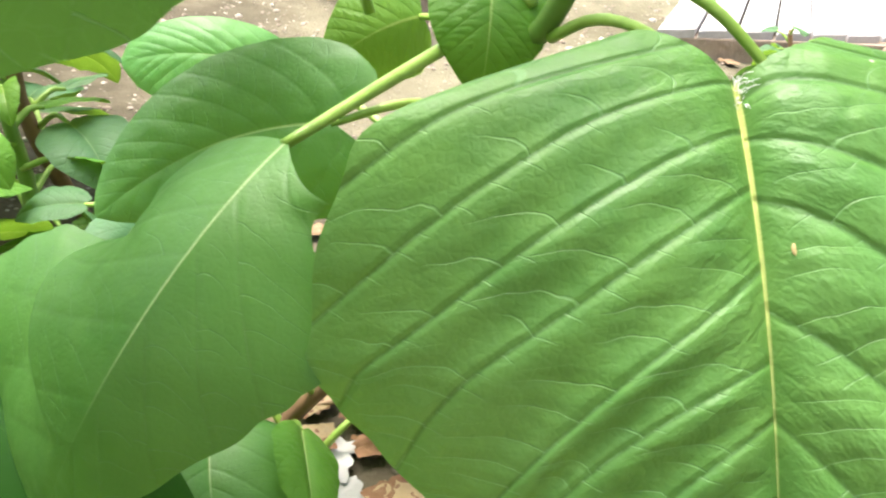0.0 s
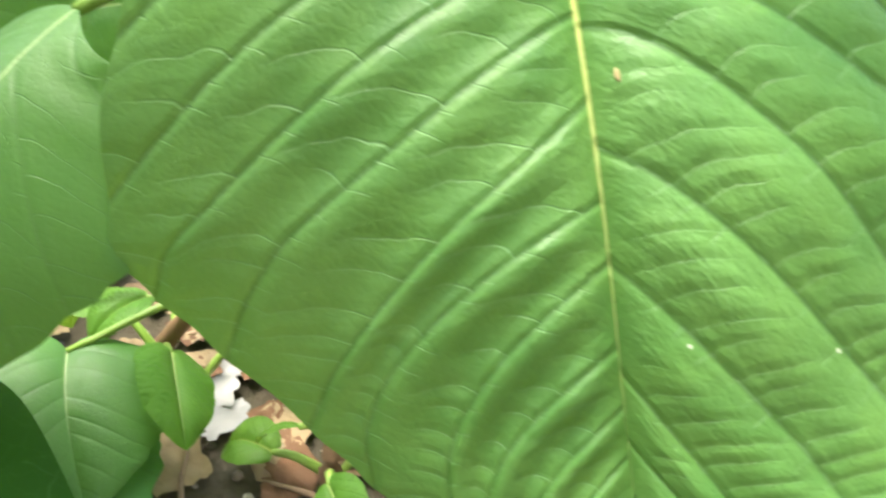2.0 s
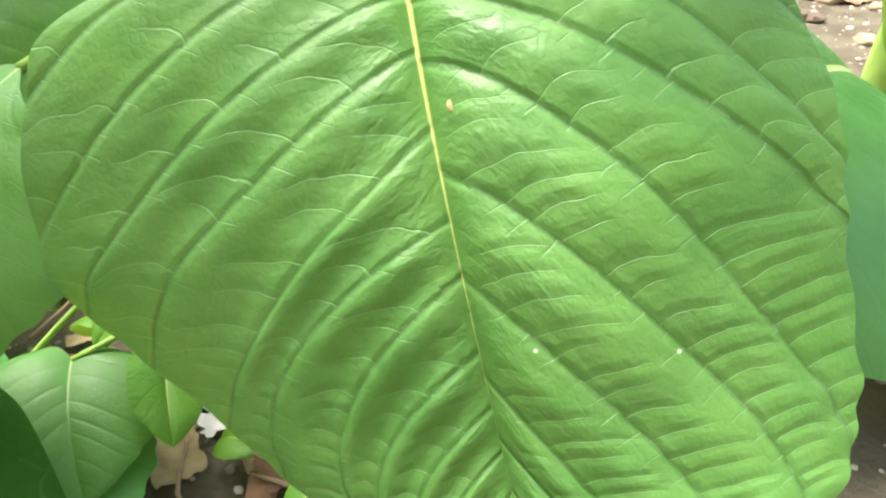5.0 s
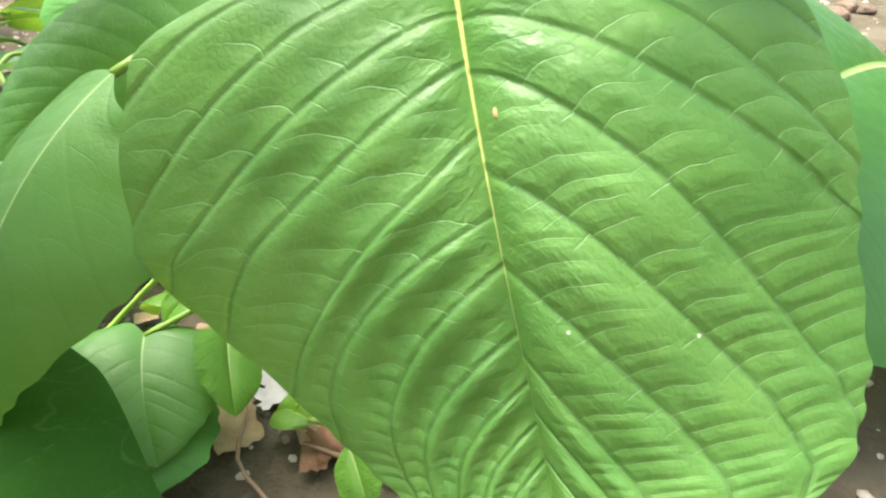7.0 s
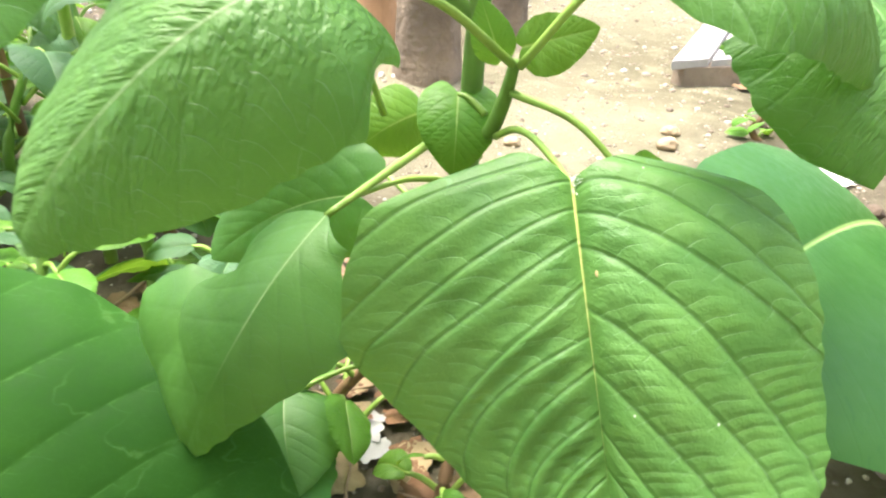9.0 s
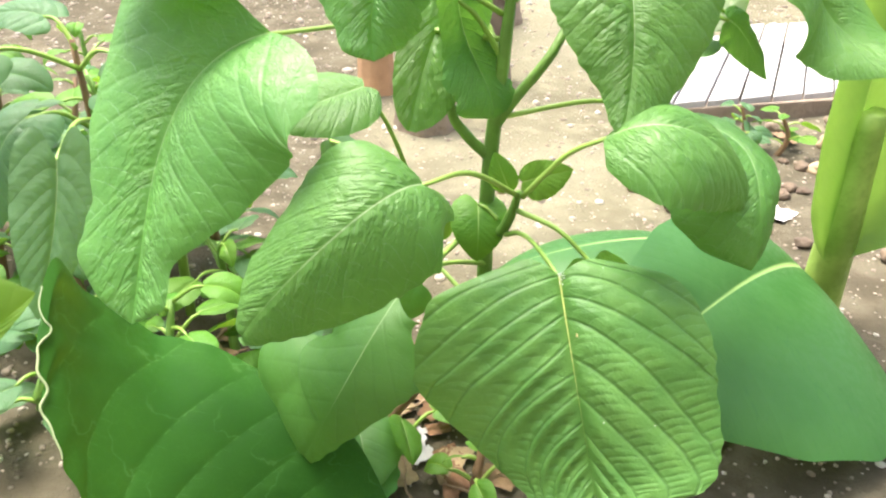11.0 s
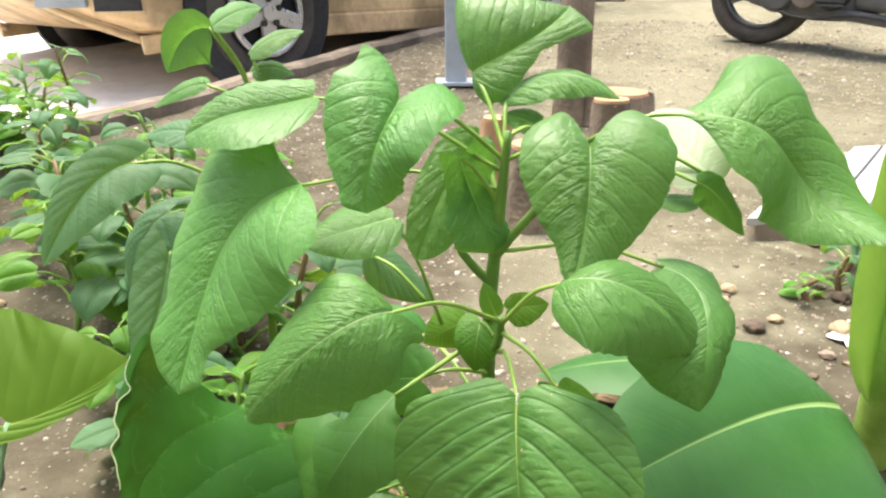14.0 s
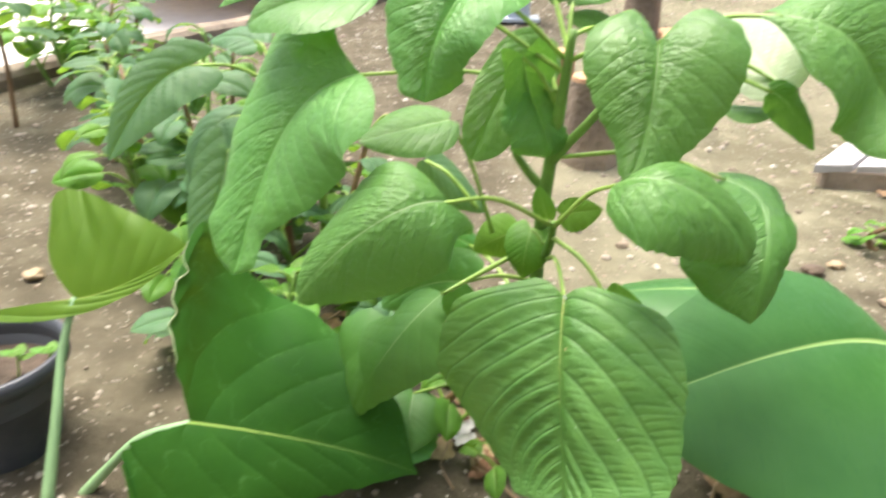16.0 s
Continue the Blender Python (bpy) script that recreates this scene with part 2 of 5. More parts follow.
LEAF_BLUE = leaf_material("bluish_leaf", (0.045, 0.125, 0.05), (0.075, 0.18, 0.075), (0.15, 0.27, 0.14), (0.2, 0.3, 0.14), rough=0.55, groove_shade=0.25, ribs=0.4)
LEAF_YOUNG = leaf_material("young_leaf", (0.07, 0.2, 0.022), (0.12, 0.28, 0.035), (0.2, 0.38, 0.09), (0.3, 0.42, 0.12), rough=0.45, cells=16.0, groove_shade=0.1, ribs=0.2, gloss=0.25, fine_vein=0.3)
TARO_DARK = leaf_material("taro_dark", (0.013, 0.062, 0.006), (0.021, 0.084, 0.008), (0.15, 0.32, 0.08), (0.3, 0.44, 0.1), rough=0.62, gloss=0.1, share=0.15, cells=5.0, fine_vein=0.27, bump=0.2, groove_shade=0.0, rib_width=0.0014)
# lighter taro copy: the glow from behind is put into its base colour too
TARO_BACKLIT = leaf_material("taro_backlit", (0.095, 0.22, 0.02), (0.14, 0.28, 0.03), (0.26, 0.38, 0.07), (0.36, 0.48, 0.12), rough=0.5, share=0.42, through_light=(0.28, 0.5, 0.04), cells=5.0, fine_vein=0.3, bump=0.2, groove_shade=0.0, rib_width=0.0012)
BROAD = leaf_material("broad_leaf", (0.03, 0.1, 0.022), (0.047, 0.135, 0.033), (0.06, 0.17, 0.05), (0.26, 0.38, 0.13), rough=0.45, gloss=0.25, share=0.15, cells=2.0, fine_vein=0.05, bump=0.15, groove_shade=0.2, rib_width=0.0035)
BROAD_YELLOW = leaf_material("broad_leaf_young", (0.12, 0.28, 0.05), (0.2, 0.37, 0.07), (0.3, 0.43, 0.1), (0.42, 0.55, 0.2), rough=0.45, share=0.4, through_light=(0.3, 0.52, 0.07), cells=2.0, fine_vein=0.1, bump=0.15, groove_shade=0.2)
STEM = plain("green_stem", (0.2, 0.36, 0.045), 0.45, scale=60, vary=0.2, second=(0.3, 0.46, 0.09))
STEM_DARK = plain("dark_stem", (0.15, 0.29, 0.05), 0.5, scale=60, vary=0.25)
STEM_BROWN = plain("woody_stem", (0.2, 0.12, 0.06), 0.7, scale=60, vary=0.3)
TARO_STEM = plain("taro_stalk", (0.25, 0.42, 0.2), 0.45, scale=40, vary=0.15)


# ---- mesh helpers ----
def thing(name, loc, label, category, group="", kind=""):
    e = new(name)
    e.location = loc
    return tagged(e, label, category, group, kind)


def root_of(ob):
    off = Vector((0, 0, 0))
    while ob is not None:
        off += ob.location
        ob = ob.parent
    return off


def sheet(name, verts, faces, mat, parent=None, label="", co=None, smooth=True):
    """A mesh from world places, under a thing or a part, with its own leaf coordinates where given."""
    me = bpy.data.meshes.new(name)
    v = np.asarray(verts, float)
    if parent is not None:
        v = v - np.array(root_of(parent))
    me.from_pydata(v.tolist(), [], faces)
    if smooth:
        me.polygons.foreach_set("use_smooth", [True] * len(me.polygons))
    if co is not None:
        at = me.attributes.new("leafco", "FLOAT_VECTOR", "POINT")
        at.data.foreach_set("vector", np.asarray(co, np.float32).ravel())
    me.materials.append(mat)
    me.update()
    ob = new(name, me)
    if parent is not None:
        ob.parent = parent
    if label:
        ob["label"] = label
    return ob


def part(name, bm, mat, parent=None, label="", smooth=False, bevel=0.0):
    """One bmesh, in world places, as one mesh object under a thing or a part."""
    if bevel:
        bmesh.ops.bevel(bm, geom=bm.edges[:], offset=bevel, segments=2, affect="EDGES", profile=0.5)
    if parent is not None:
        bmesh.ops.translate(bm, verts=bm.verts[:], vec=-root_of(parent))
    me = bpy.data.meshes.new(name)
    bm.to_mesh(me)
    bm.free()
    if smooth:
        me.polygons.foreach_set("use_smooth", [True] * len(me.polygons))
    me.materials.append(mat)
    ob = new(name, me)
    if parent is not None:
        ob.parent = parent
    if label:
        ob["label"] = label
    return ob


def box_bm(size, m):
    bm = bmesh.new()
    bmesh.ops.create_cube(bm, size=1.0, matrix=m @ Matrix.Diagonal((*size, 1)))
    return bm


def bezier(pts, n):
    """A smooth line through the places given."""
    p = [Vector(a) for a in pts]
    if len(p) == 2:
        return [p[0].lerp(p[1], i / (n - 1)) for i in range(n)]
    q = [p[0] * 2 - p[1]] + p + [p[-1] * 2 - p[-2]]
    out = []
    for i in range(n):
        u = i / (n - 1) * (len(p) - 1)
        k = min(int(u), len(p) - 2)
        t = u - k
        a, b, c, d = q[k:k + 4]
        out.append(0.5 * (2 * b + (c - a) * t + (2 * a - 5 * b + 4 * c - d) * t * t + (3 * b - a - 3 * c + d) * t ** 3))
    return out


def tube(name, pts, radii, mat, parent=None, label="", n=14, sides=10, flat=1.0, ridge=0.0):
    """A round, tapering stalk along a smooth line."""
    line = bezier(pts, n)
    verts, faces = [], []
    up = Vector((0.3, 0.2, 1))
    for i, p in enumerate(line):
        t = (line[min(i + 1, n - 1)] - line[max(i - 1, 0)]).normalized()
        x = t.cross(up).normalized()
        y = t.cross(x)
        r = float(np.interp(i / (n - 1), np.linspace(0, 1, len(radii)), radii))
        for k in range(sides):
            a = 2 * math.pi * k / sides
            rr = r * (1 + ridge * math.cos(5 * a))
            verts.append(p + rr * (math.cos(a) * x + flat * math.sin(a) * y))
    for i in range(n - 1):
        for k in range(sides):
            a, b = i * sides + k, i * sides + (k + 1) % sides
            faces.append((a, b, b + sides, a + sides))
    faces.append(tuple(range(sides))[::-1])
    faces.append(tuple((n - 1) * sides + k for k in range(sides)))
    return sheet(name, [tuple(v) for v in verts], faces, mat, parent, label)


OVATE = ((0, 0.36), (0.06, 0.64), (0.15, 0.88), (0.28, 1.0), (0.45, 1.0), (0.6, 0.9), (0.74, 0.7), (0.86, 0.46), (0.95, 0.22), (1, 0.0))
BLUNT = ((0, 0.3), (0.05, 0.62), (0.14, 0.88), (0.28, 1.0), (0.48, 1.0), (0.66, 0.93), (0.8, 0.8), (0.9, 0.62), (0.96, 0.42), (1, 0.12))
FULL = ((0, 0.6), (0.05, 0.86), (0.13, 0.98), (0.24, 1.0), (0.42, 0.96), (0.6, 0.82), (0.76, 0.6), (0.88, 0.38), (0.96, 0.18), (1, 0.02))
LONG = ((0, 0.12), (0.08, 0.5), (0.2, 0.85), (0.4, 1.0), (0.6, 0.95), (0.78, 0.72), (0.9, 0.42), (1, 0.0))


def smooth_profile(table, s):
    x, y = zip(*table)
    f = np.linspace(0, 1, 201)
    v = np.interp(f, x, y)
    pad = np.concatenate([2 * v[0] - v[10:0:-1], v, 2 * v[-1] - v[-2:-12:-1]])
    k = np.hanning(13)
    v = np.convolve(pad, k / k.sum(), "same")[10:-10]
    return np.maximum(np.interp(s, f, v), 0.0)


def rotate_to(a, b, v):
    """v turned as a turns into b (rows)."""
    c = np.cross(a, b)
    d = (a * b).sum(-1, keepdims=True)
    return v + np.cross(c, v) + np.cross(c, np.cross(c, v)) / (1 + d)


def blade(name, base, mid, tip, left, right, mat, parent=None, label="", wide=0.3, ns=36, nv=14, lobe=0.06, shapes=(OVATE, OVATE), veins=8, rise=0.35,
          pucker=0.0012, camber=0.1, wave=0.0, teeth=0.0, seed=0, crinkle=0.0):
    """A leaf blade: its midrib runs from base over mid to tip, its edges pass left and right at the share wide of its length."""
    rng = np.random.default_rng(seed + 11)
    base, mid, tip, left, right = (np.array(p, float) for p in (base, mid, tip, left, right))
    ctl = 2 * mid - 0.5 * (base + tip)
    s = np.linspace(0, 1, ns) ** 1.0

    def line(u):
        u = np.asarray(u)[..., None]
        return (1 - u) ** 2 * base + 2 * u * (1 - u) * ctl + u * u * tip

    def tang(u):
        u = np.asarray(u)[..., None]
        t = 2 * (1 - u) * (ctl - base) + 2 * u * (tip - ctl)
        return t / np.linalg.norm(t, axis=-1, keepdims=True)

    mrow, trow = line(s), tang(s)
    length = np.linalg.norm(np.diff(mrow, axis=0), axis=1).sum()
    t0, m0 = tang(wide), line(wide)
    nrm = np.cross(t0, right - left)
    nrm /= np.linalg.norm(nrm)
    if nrm[2] < 0:
        nrm = -nrm
    all_v, all_f, all_c = [], [], []
    for side, (edge, shape) in enumerate(zip((left, right), shapes)):
        e = edge - m0
        e = e - t0 * (e @ t0)
        elen = np.linalg.norm(e)
        dirs = rotate_to(np.tile(t0, (ns, 1)), trow, np.tile(e, (ns, 1)))
        nr = rotate_to(np.tile(t0, (ns, 1)), trow, np.tile(nrm, (ns, 1)))
        nr = nr - dirs * ((nr * dirs).sum(1) / elen ** 2)[:, None]
        nr /= np.linalg.norm(nr, axis=1)[:, None]
        w = smooth_profile(shape, s)
        v = np.linspace(0, 1, nv) ** 1.0
        S, V = np.meshgrid(s, v, indexing="ij")
        W = np.repeat(w[:, None], nv, 1)
        P = mrow[:, None, :] + dirs[:, None, :] * (V * W)[..., None]
        back = (lobe[side] if isinstance(lobe, tuple) else lobe) * length * (1 - S) ** 5 * np.sin(np.pi * 0.62 * V) * 1.1
        P = P - trow[:, None, :] * back[..., None]
        # side veins run forward and outward
        r0, r1 = rise[side] if isinstance(rise, tuple) else (0.8 * rise, 1.4 * rise)
        U = (V * W) ** 1.12
        q = (S - r0 * U) / (1 + r1 * U)
        st = np.linspace(-0.5, 1.0, veins + 6) + rng.normal(0, 0.012, veins + 6) + 0.03 * side
        ix = np.arange(len(st)) - 5.0
        ph = np.interp(q, st, ix)
        fr = np.abs(np.sin(np.pi * ph))
        env = np.clip(V * 9, 0, 1) * (1 - 0.55 * V ** 2) * np.clip(W * 1.6, 0, 1) * np.clip((1 - S) * 6, 0, 1)
        h = pucker * (fr ** 0.5) * env
        h += camber * elen * (4 * V * (1 - V) * 0.5 + 0.0) * W
        h += wave * elen * V ** 2 * np.sin(S * 13 + seed * 1.7 + 2.1 * side) * W
        h += 0.5 * wave * elen * V ** 2 * np.sin(S * 29 + seed * 0.7 + side) * W
        if crinkle:
            x1, x2 = S * length, V * W * elen
            for wl in (0.012, 0.008, 0.005):
                for _ in range(3):
                    a1, p1 = rng.uniform(0, 6.28), rng.uniform(0, 6.28)
                    h = h + crinkle * wl / 0.04 * np.sin(2 * np.pi * (x1 * np.cos(a1) + x2 * np.sin(a1)) / wl + p1 + 1.5 * np.sin(x1 * 90 + p1)) * np.clip(V * 6, 0, 1)
        P = P + nr[:, None, :] * h[..., None]
        if teeth:
            P = P + dirs[:, None, :] * (teeth * V ** 6 * np.sin(S * 60 + seed + 3 * side) * np.clip((1 - S) * 5, 0, 1))[..., None]
        start = len(all_v)
        all_v += P.reshape(-1, 3).tolist()
        all_c += np.stack([V * W * elen, ph + (0 if side else 40), S], -1).reshape(-1, 3).tolist()
        for i in range(ns - 1):
            for k in range(nv - 1):
                a = start + i * nv + k
                f = (a, a + nv, a + nv + 1, a + 1)
                all_f.append(f)
        # the blade's upper face looks along nr
        x = np.cross(trow[0], dirs[0]) @ nr[0]
        if x < 0:
            k0 = len(all_f) - (ns - 1) * (nv - 1)
            all_f[k0:] = [f[::-1] for f in all_f[k0:]]
    return sheet(name, all_v, all_f, mat, parent, label, all_c)


# shares of the midrib's length at which a blade's half widths are given
STATIONS = (0.0, 0.06, 0.16, 0.32, 0.5, 0.68, 0.84, 0.95, 1.0)


def cubic(rib, u):
    """A smooth line through four places."""
    a = np.asarray(u, float) * 3
    b = (-(a - 1) * (a - 2) * (a - 3) / 6, a * (a - 2) * (a - 3) / 2, -a * (a - 1) * (a - 3) / 2, a * (a - 1) * (a - 2) / 6)
    return sum(bi[..., None] * np.array(q, float) for bi, q in zip(b, rib))


def half_width(table, s):
    f = np.linspace(0, 1, 201)
    v = np.interp(f, STATIONS, np.array(table, float) / 1000)
    pad = np.concatenate([2 * v[0] - v[10:0:-1], v, 2 * v[-1] - v[-2:-12:-1]])
    k = np.hanning(17)
    v = np.convolve(pad, k / k.sum(), "same")[10:-10]
    return np.maximum(np.interp(s, f, v), 0.0)


def grown_leaf(name, rib, up, wide, lift, lobe, mat, parent=None, label="", camber=(0.1, 0.1), skew=(1.0, 1.0), veins=8, rise=0.35, side_veins=None,
               pucker=0.0012, pleat=(0.0, 0.0), crest=(0.3, 0.3), gutter=0.0, wave=0.0, crinkle=0.0, billow=0.0, teeth=0.0006, ruffle=0.0, rim=None, fold=0.0, ns=110, nv=44, seed=0):
    """A leaf blade along a curved midrib: half widths in mm on both sides, and how far each side is lifted at base, middle and tip in degrees."""
    rng = np.random.default_rng(seed + 11)
    up = np.array(up, float)
    s1, v1 = np.linspace(0, 1, ns), np.linspace(0, 1, nv)
    mid = cubic(rib, s1)
    length = np.linalg.norm(np.diff(mid, axis=0), axis=1).sum()
    along = np.gradient(mid, axis=0)
    along /= np.linalg.norm(along, axis=1)[:, None]
    across = np.cross(along, up)
    across /= np.linalg.norm(across, axis=1)[:, None]
    out = np.cross(across, along)
    S, V = np.meshgrid(s1, v1, indexing="ij")
    all_v, all_f, all_c = [], [], []
    for side, sign in enumerate((-1, 1)):
        a = np.radians(lift[side][0] * (1 - s1) * (1 - 2 * s1) + lift[side][1] * 4 * s1 * (1 - s1) + lift[side][2] * s1 * (2 * s1 - 1))[:, None]
        d = sign * np.cos(a) * across + np.sin(a) * out
        nr = np.cos(a) * out - sign * np.sin(a) * across
        w = half_width(wide[side], s1)
        full = w.max()
        W = np.repeat((w / full)[:, None], nv, 1)
        X1, X2 = S * length, V * W * full
        P = mid[:, None, :] + d[:, None, :] * X2[..., None]
        P = P - along[:, None, :] * (lobe[side] * length * (1 - S) ** 5 * np.sin(np.pi * 0.62 * V) * 1.1)[..., None]
        if ruffle:
            P = P - along[:, None, :] * (ruffle * (1 - S) ** 6 * V * (np.sin(V * 25 + 0.6) + 0.6 * np.sin(V * 43 + 2)))[..., None]
        # side veins run forward and outward; the phase counts them
        if side_veins is None:
            U = (V * W) ** 1.12
            q = (S - 0.8 * rise * U) / (1 + 1.4 * rise * U)
            q = q + 0.012 * np.sin(V * 5 + seed + 3 * side) * V
            st = np.linspace(-0.5, 1.0, veins + 6) + rng.normal(0, 0.017, veins + 6) + 0.035 * side
            ph = np.interp(q, st, np.arange(len(st)) - 5.0)
        else:
            ph = np.empty_like(S)
            for k, v in enumerate(v1):
                st = np.maximum.accumulate(np.array([c0 + c1 * v + c2 * v * v for c0, c1, c2 in side_veins[side]]) + np.arange(len(side_veins[side])) * 1e-4)
                ph[:, k] = np.interp(S[:, k], st, np.arange(len(st)))
        fp = ph - np.floor(ph)
        fr = np.abs(np.sin(np.pi * ph))
        env = np.clip(V * 9, 0, 1) * (1 - 0.55 * V ** 2) * np.clip(W * 1.6, 0, 1) * np.clip((1 - S) * 6, 0, 1)
        h = pucker * fr ** 0.5 * env
        h += pleat[side] * np.cos(2 * np.pi * (fp - crest[side])) * env * np.clip((1 - V) * 2.2, 0, 1) * np.clip(0.35 + 1.6 * S, 0, 1)
        u = V ** skew[side]
        h += camber[side] * w[:, None] * 4 * u * (1 - u)
        h -= gutter * np.exp(-X2 / 0.0035)
        h += wave * full * V ** 2 * W * (np.sin(S * 13 + seed * 1.7 + 2.1 * side) + 0.5 * np.sin(S * 29 + seed * 0.7 + side))
        if billow:
            h += billow * np.clip(V * 3, 0, 1) * (np.sin(2 * np.pi * (0.75 * X1 + 0.5 * X2) / 0.06 + 1.0 + 2 * side) + 0.7 * np.sin(2 * np.pi * (0.4 * X1 - 0.8 * X2) / 0.043 + side) + 0.4 * np.sin(2 * np.pi * (X1 + 0.2 * X2) / 0.027))
        if crinkle:
            # blisters with sharp furrows between them, most of them beside the midrib
            flat1, flat2 = X1.ravel(), X2.ravel()
            z0 = seed * 3.1 + 50 * side
            bump = np.array([(abs(noise.noise((a * 75, b * 75, z0))) + 0.5 * abs(noise.noise((a * 170, b * 170, z0 + 9)))) * min(1.0, max(0.0, 0.45 + 1.6 * noise.noise((a * 22, b * 22, z0 + 4)))) for a, b in zip(flat1, flat2)]).reshape(S.shape)
            h += crinkle * 4 * bump * np.clip(V * 8, 0, 1) * (0.25 + 0.75 * np.exp(-(V / 0.55) ** 2)) * np.clip((1 - S) * 5, 0, 1)
        if fold and side:
            # the outer part of this side drops behind a bent crest
            past = np.clip((S - 0.655 + 0.05 * V + 0.13 * V ** 3) / 0.03, 0, 1)
            h -= fold * past * past * (3 - 2 * past) * np.clip(V * 2.2 - 0.1, 0, 1)
        P = P + nr[:, None, :] * h[..., None]
        P = P + d[:, None, :] * (teeth * V ** 6 * np.sin(S * 60 + seed + 3 * side + 1.3 * np.sin(S * 17)) * np.clip((1 - S) * 5, 0, 1))[..., None]
        start = len(all_v)
        all_v += P.reshape(-1, 3).tolist()
        all_c += np.stack([X2, ph + (40 if sign > 0 else 0), S], -1).reshape(-1, 3).tolist()
        for i in range(ns - 1):
            for k in range(nv - 1):
                c = start + i * nv + k
                f = (c, c + nv, c + nv + 1, c + 1)
                all_f.append(f if sign < 0 else f[::-1])
    leaf_ob = sheet(name, all_v, all_f, mat, parent, label, all_c)
    if rim:
        # along the base edge of the first side, from a quarter of the way out and a little round the lobe
        ring = [all_v[k] for k in range(nv // 3, nv)] + [all_v[k * nv + nv - 1] for k in range(1, 5)]
        tube("pale_edge", ring[::2], (0.0005, 0.0008, 0.0008, 0.0004), rim, leaf_ob, "thin pale leaf edge", n=90, sides=6)
    return leaf_ob


def on_leaf(ob, p):
    """The point of a leaf nearest to p."""
    off = root_of(ob)
    return min((v.co + off for v in ob.data.vertices), key=lambda q: (q - Vector(p)).length_squared)


# ---- ground ----
def soil_material():
    m, nt, bs = material("sandy_soil")
    co = nt.nodes.new("ShaderNodeTexCoord").outputs["Object"]
    big, mid, fine = noise_at(nt, co, 1.6, 4.0), noise_at(nt, co, 14.0, 5.0, 0.6), noise_at(nt, co, 160.0, 6.0, 0.7)
    col = mixc(nt, maprange(nt, big, 0.38, 0.62), (0.14, 0.129, 0.081), (0.222, 0.208, 0.138))
    col = mixc(nt, mathn(nt, "MULTIPLY", maprange(nt, mid, 0.45, 0.7), 0.6), col, (0.28, 0.266, 0.18))
    col = mixc(nt, mathn(nt, "MULTIPLY", maprange(nt, fine, 0.5, 0.75), 0.55), col, (0.19, 0.15, 0.105))
    grit = node(nt, "ShaderNodeTexVoronoi", Scale=90.0, Randomness=1.0)
    nt.links.new(co, grit.inputs["Vector"])
    sc = nt.nodes.new("ShaderNodeSeparateColor")
    nt.links.new(grit.outputs["Color"], sc.inputs[0])
    bit = mathn(nt, "MULTIPLY", maprange(nt, grit.outputs["Distance"], 0.12, 0.3, 1.0, 0.0), mathn(nt, "GREATER_THAN", sc.outputs[1], 0.72))
    col = mixc(nt, mathn(nt, "MULTIPLY", bit, 0.4), col, (0.45, 0.42, 0.34))
    sx = nt.nodes.new("ShaderNodeSeparateXYZ")
    nt.links.new(co, sx.inputs[0])
    bed = mathn(nt, "ADD", mathn(nt, "ADD", sx.outputs[0], mathn(nt, "MULTIPLY", sx.outputs[1], -0.12)), mathn(nt, "MULTIPLY", mathn(nt, "SUBTRACT", big, 0.5), 0.9))
    loam = mathn(nt, "SUBTRACT", 1.0, maprange(nt, bed, -0.2, 0.18))
    near = mathn(nt, "SUBTRACT", 1.0, maprange(nt, mathn(nt, "SUBTRACT", mathn(nt, "ADD", sx.outputs[1], mathn(nt, "MULTIPLY", mathn(nt, "SUBTRACT", mid, 0.5), 0.4)), mathn(nt, "MULTIPLY", maprange(nt, sx.outputs[0], 0.25, 0.8), 0.45)), 0.15, 0.5))
    dirt = mixc(nt, maprange(nt, mid, 0.35, 0.7), (0.066, 0.055, 0.036), (0.137, 0.12, 0.083))
    dirt = mixc(nt, mathn(nt, "MULTIPLY", maprange(nt, fine, 0.5, 0.75), 0.5), dirt, (0.07, 0.05, 0.035))
    dirt = mixc(nt, mathn(nt, "MULTIPLY", bit, 0.7), dirt, (0.32, 0.285, 0.23))
    col = mixc(nt, mathn(nt, "MULTIPLY", mathn(nt, "MAXIMUM", loam, near), 0.85), col, dirt)
    nt.links.new(col, bs.inputs["Base Color"])
    bs.inputs["Roughness"].default_value = 0.95
    bs.inputs["Specular IOR Level"].default_value = 0.15
    h = mathn(nt, "ADD", mathn(nt, "MULTIPLY", mid, 1.5), mathn(nt, "ADD", fine, bit))
    bp = node(nt, "ShaderNodeBump", Strength=0.8, Distance=0.008)
    nt.links.new(h, bp.inputs["Height"])
    nt.links.new(bp.outputs[0], bs.inputs["Normal"])
    return m


GROUND = soil_material()
K0, KU, KV = Vector((-1.305, 1.484, 0)), Vector((0.523, 0.852, 0)), Vector((-0.852, 0.523, 0))


def rise_at(y):
    """The yard climbs gently towards the road."""
    return 0.085 * min(max(y - 0.9, 0.0), 4.0)


def ground_z(x, y):
    near = -2.3 < x < 2.9 and -1.1 < y < 4.6
    z = rise_at(y)
    if near:
        z += 0.012 * noise.noise((x * 3, y * 3, 0)) + 0.005 * noise.noise((x * 14, y * 14, 2)) - 0.004
    if (x - K0.x) * KV.x + (y - K0.y) * KV.y > 0.03:
        z = rise_at(y) - 0.16
    return z


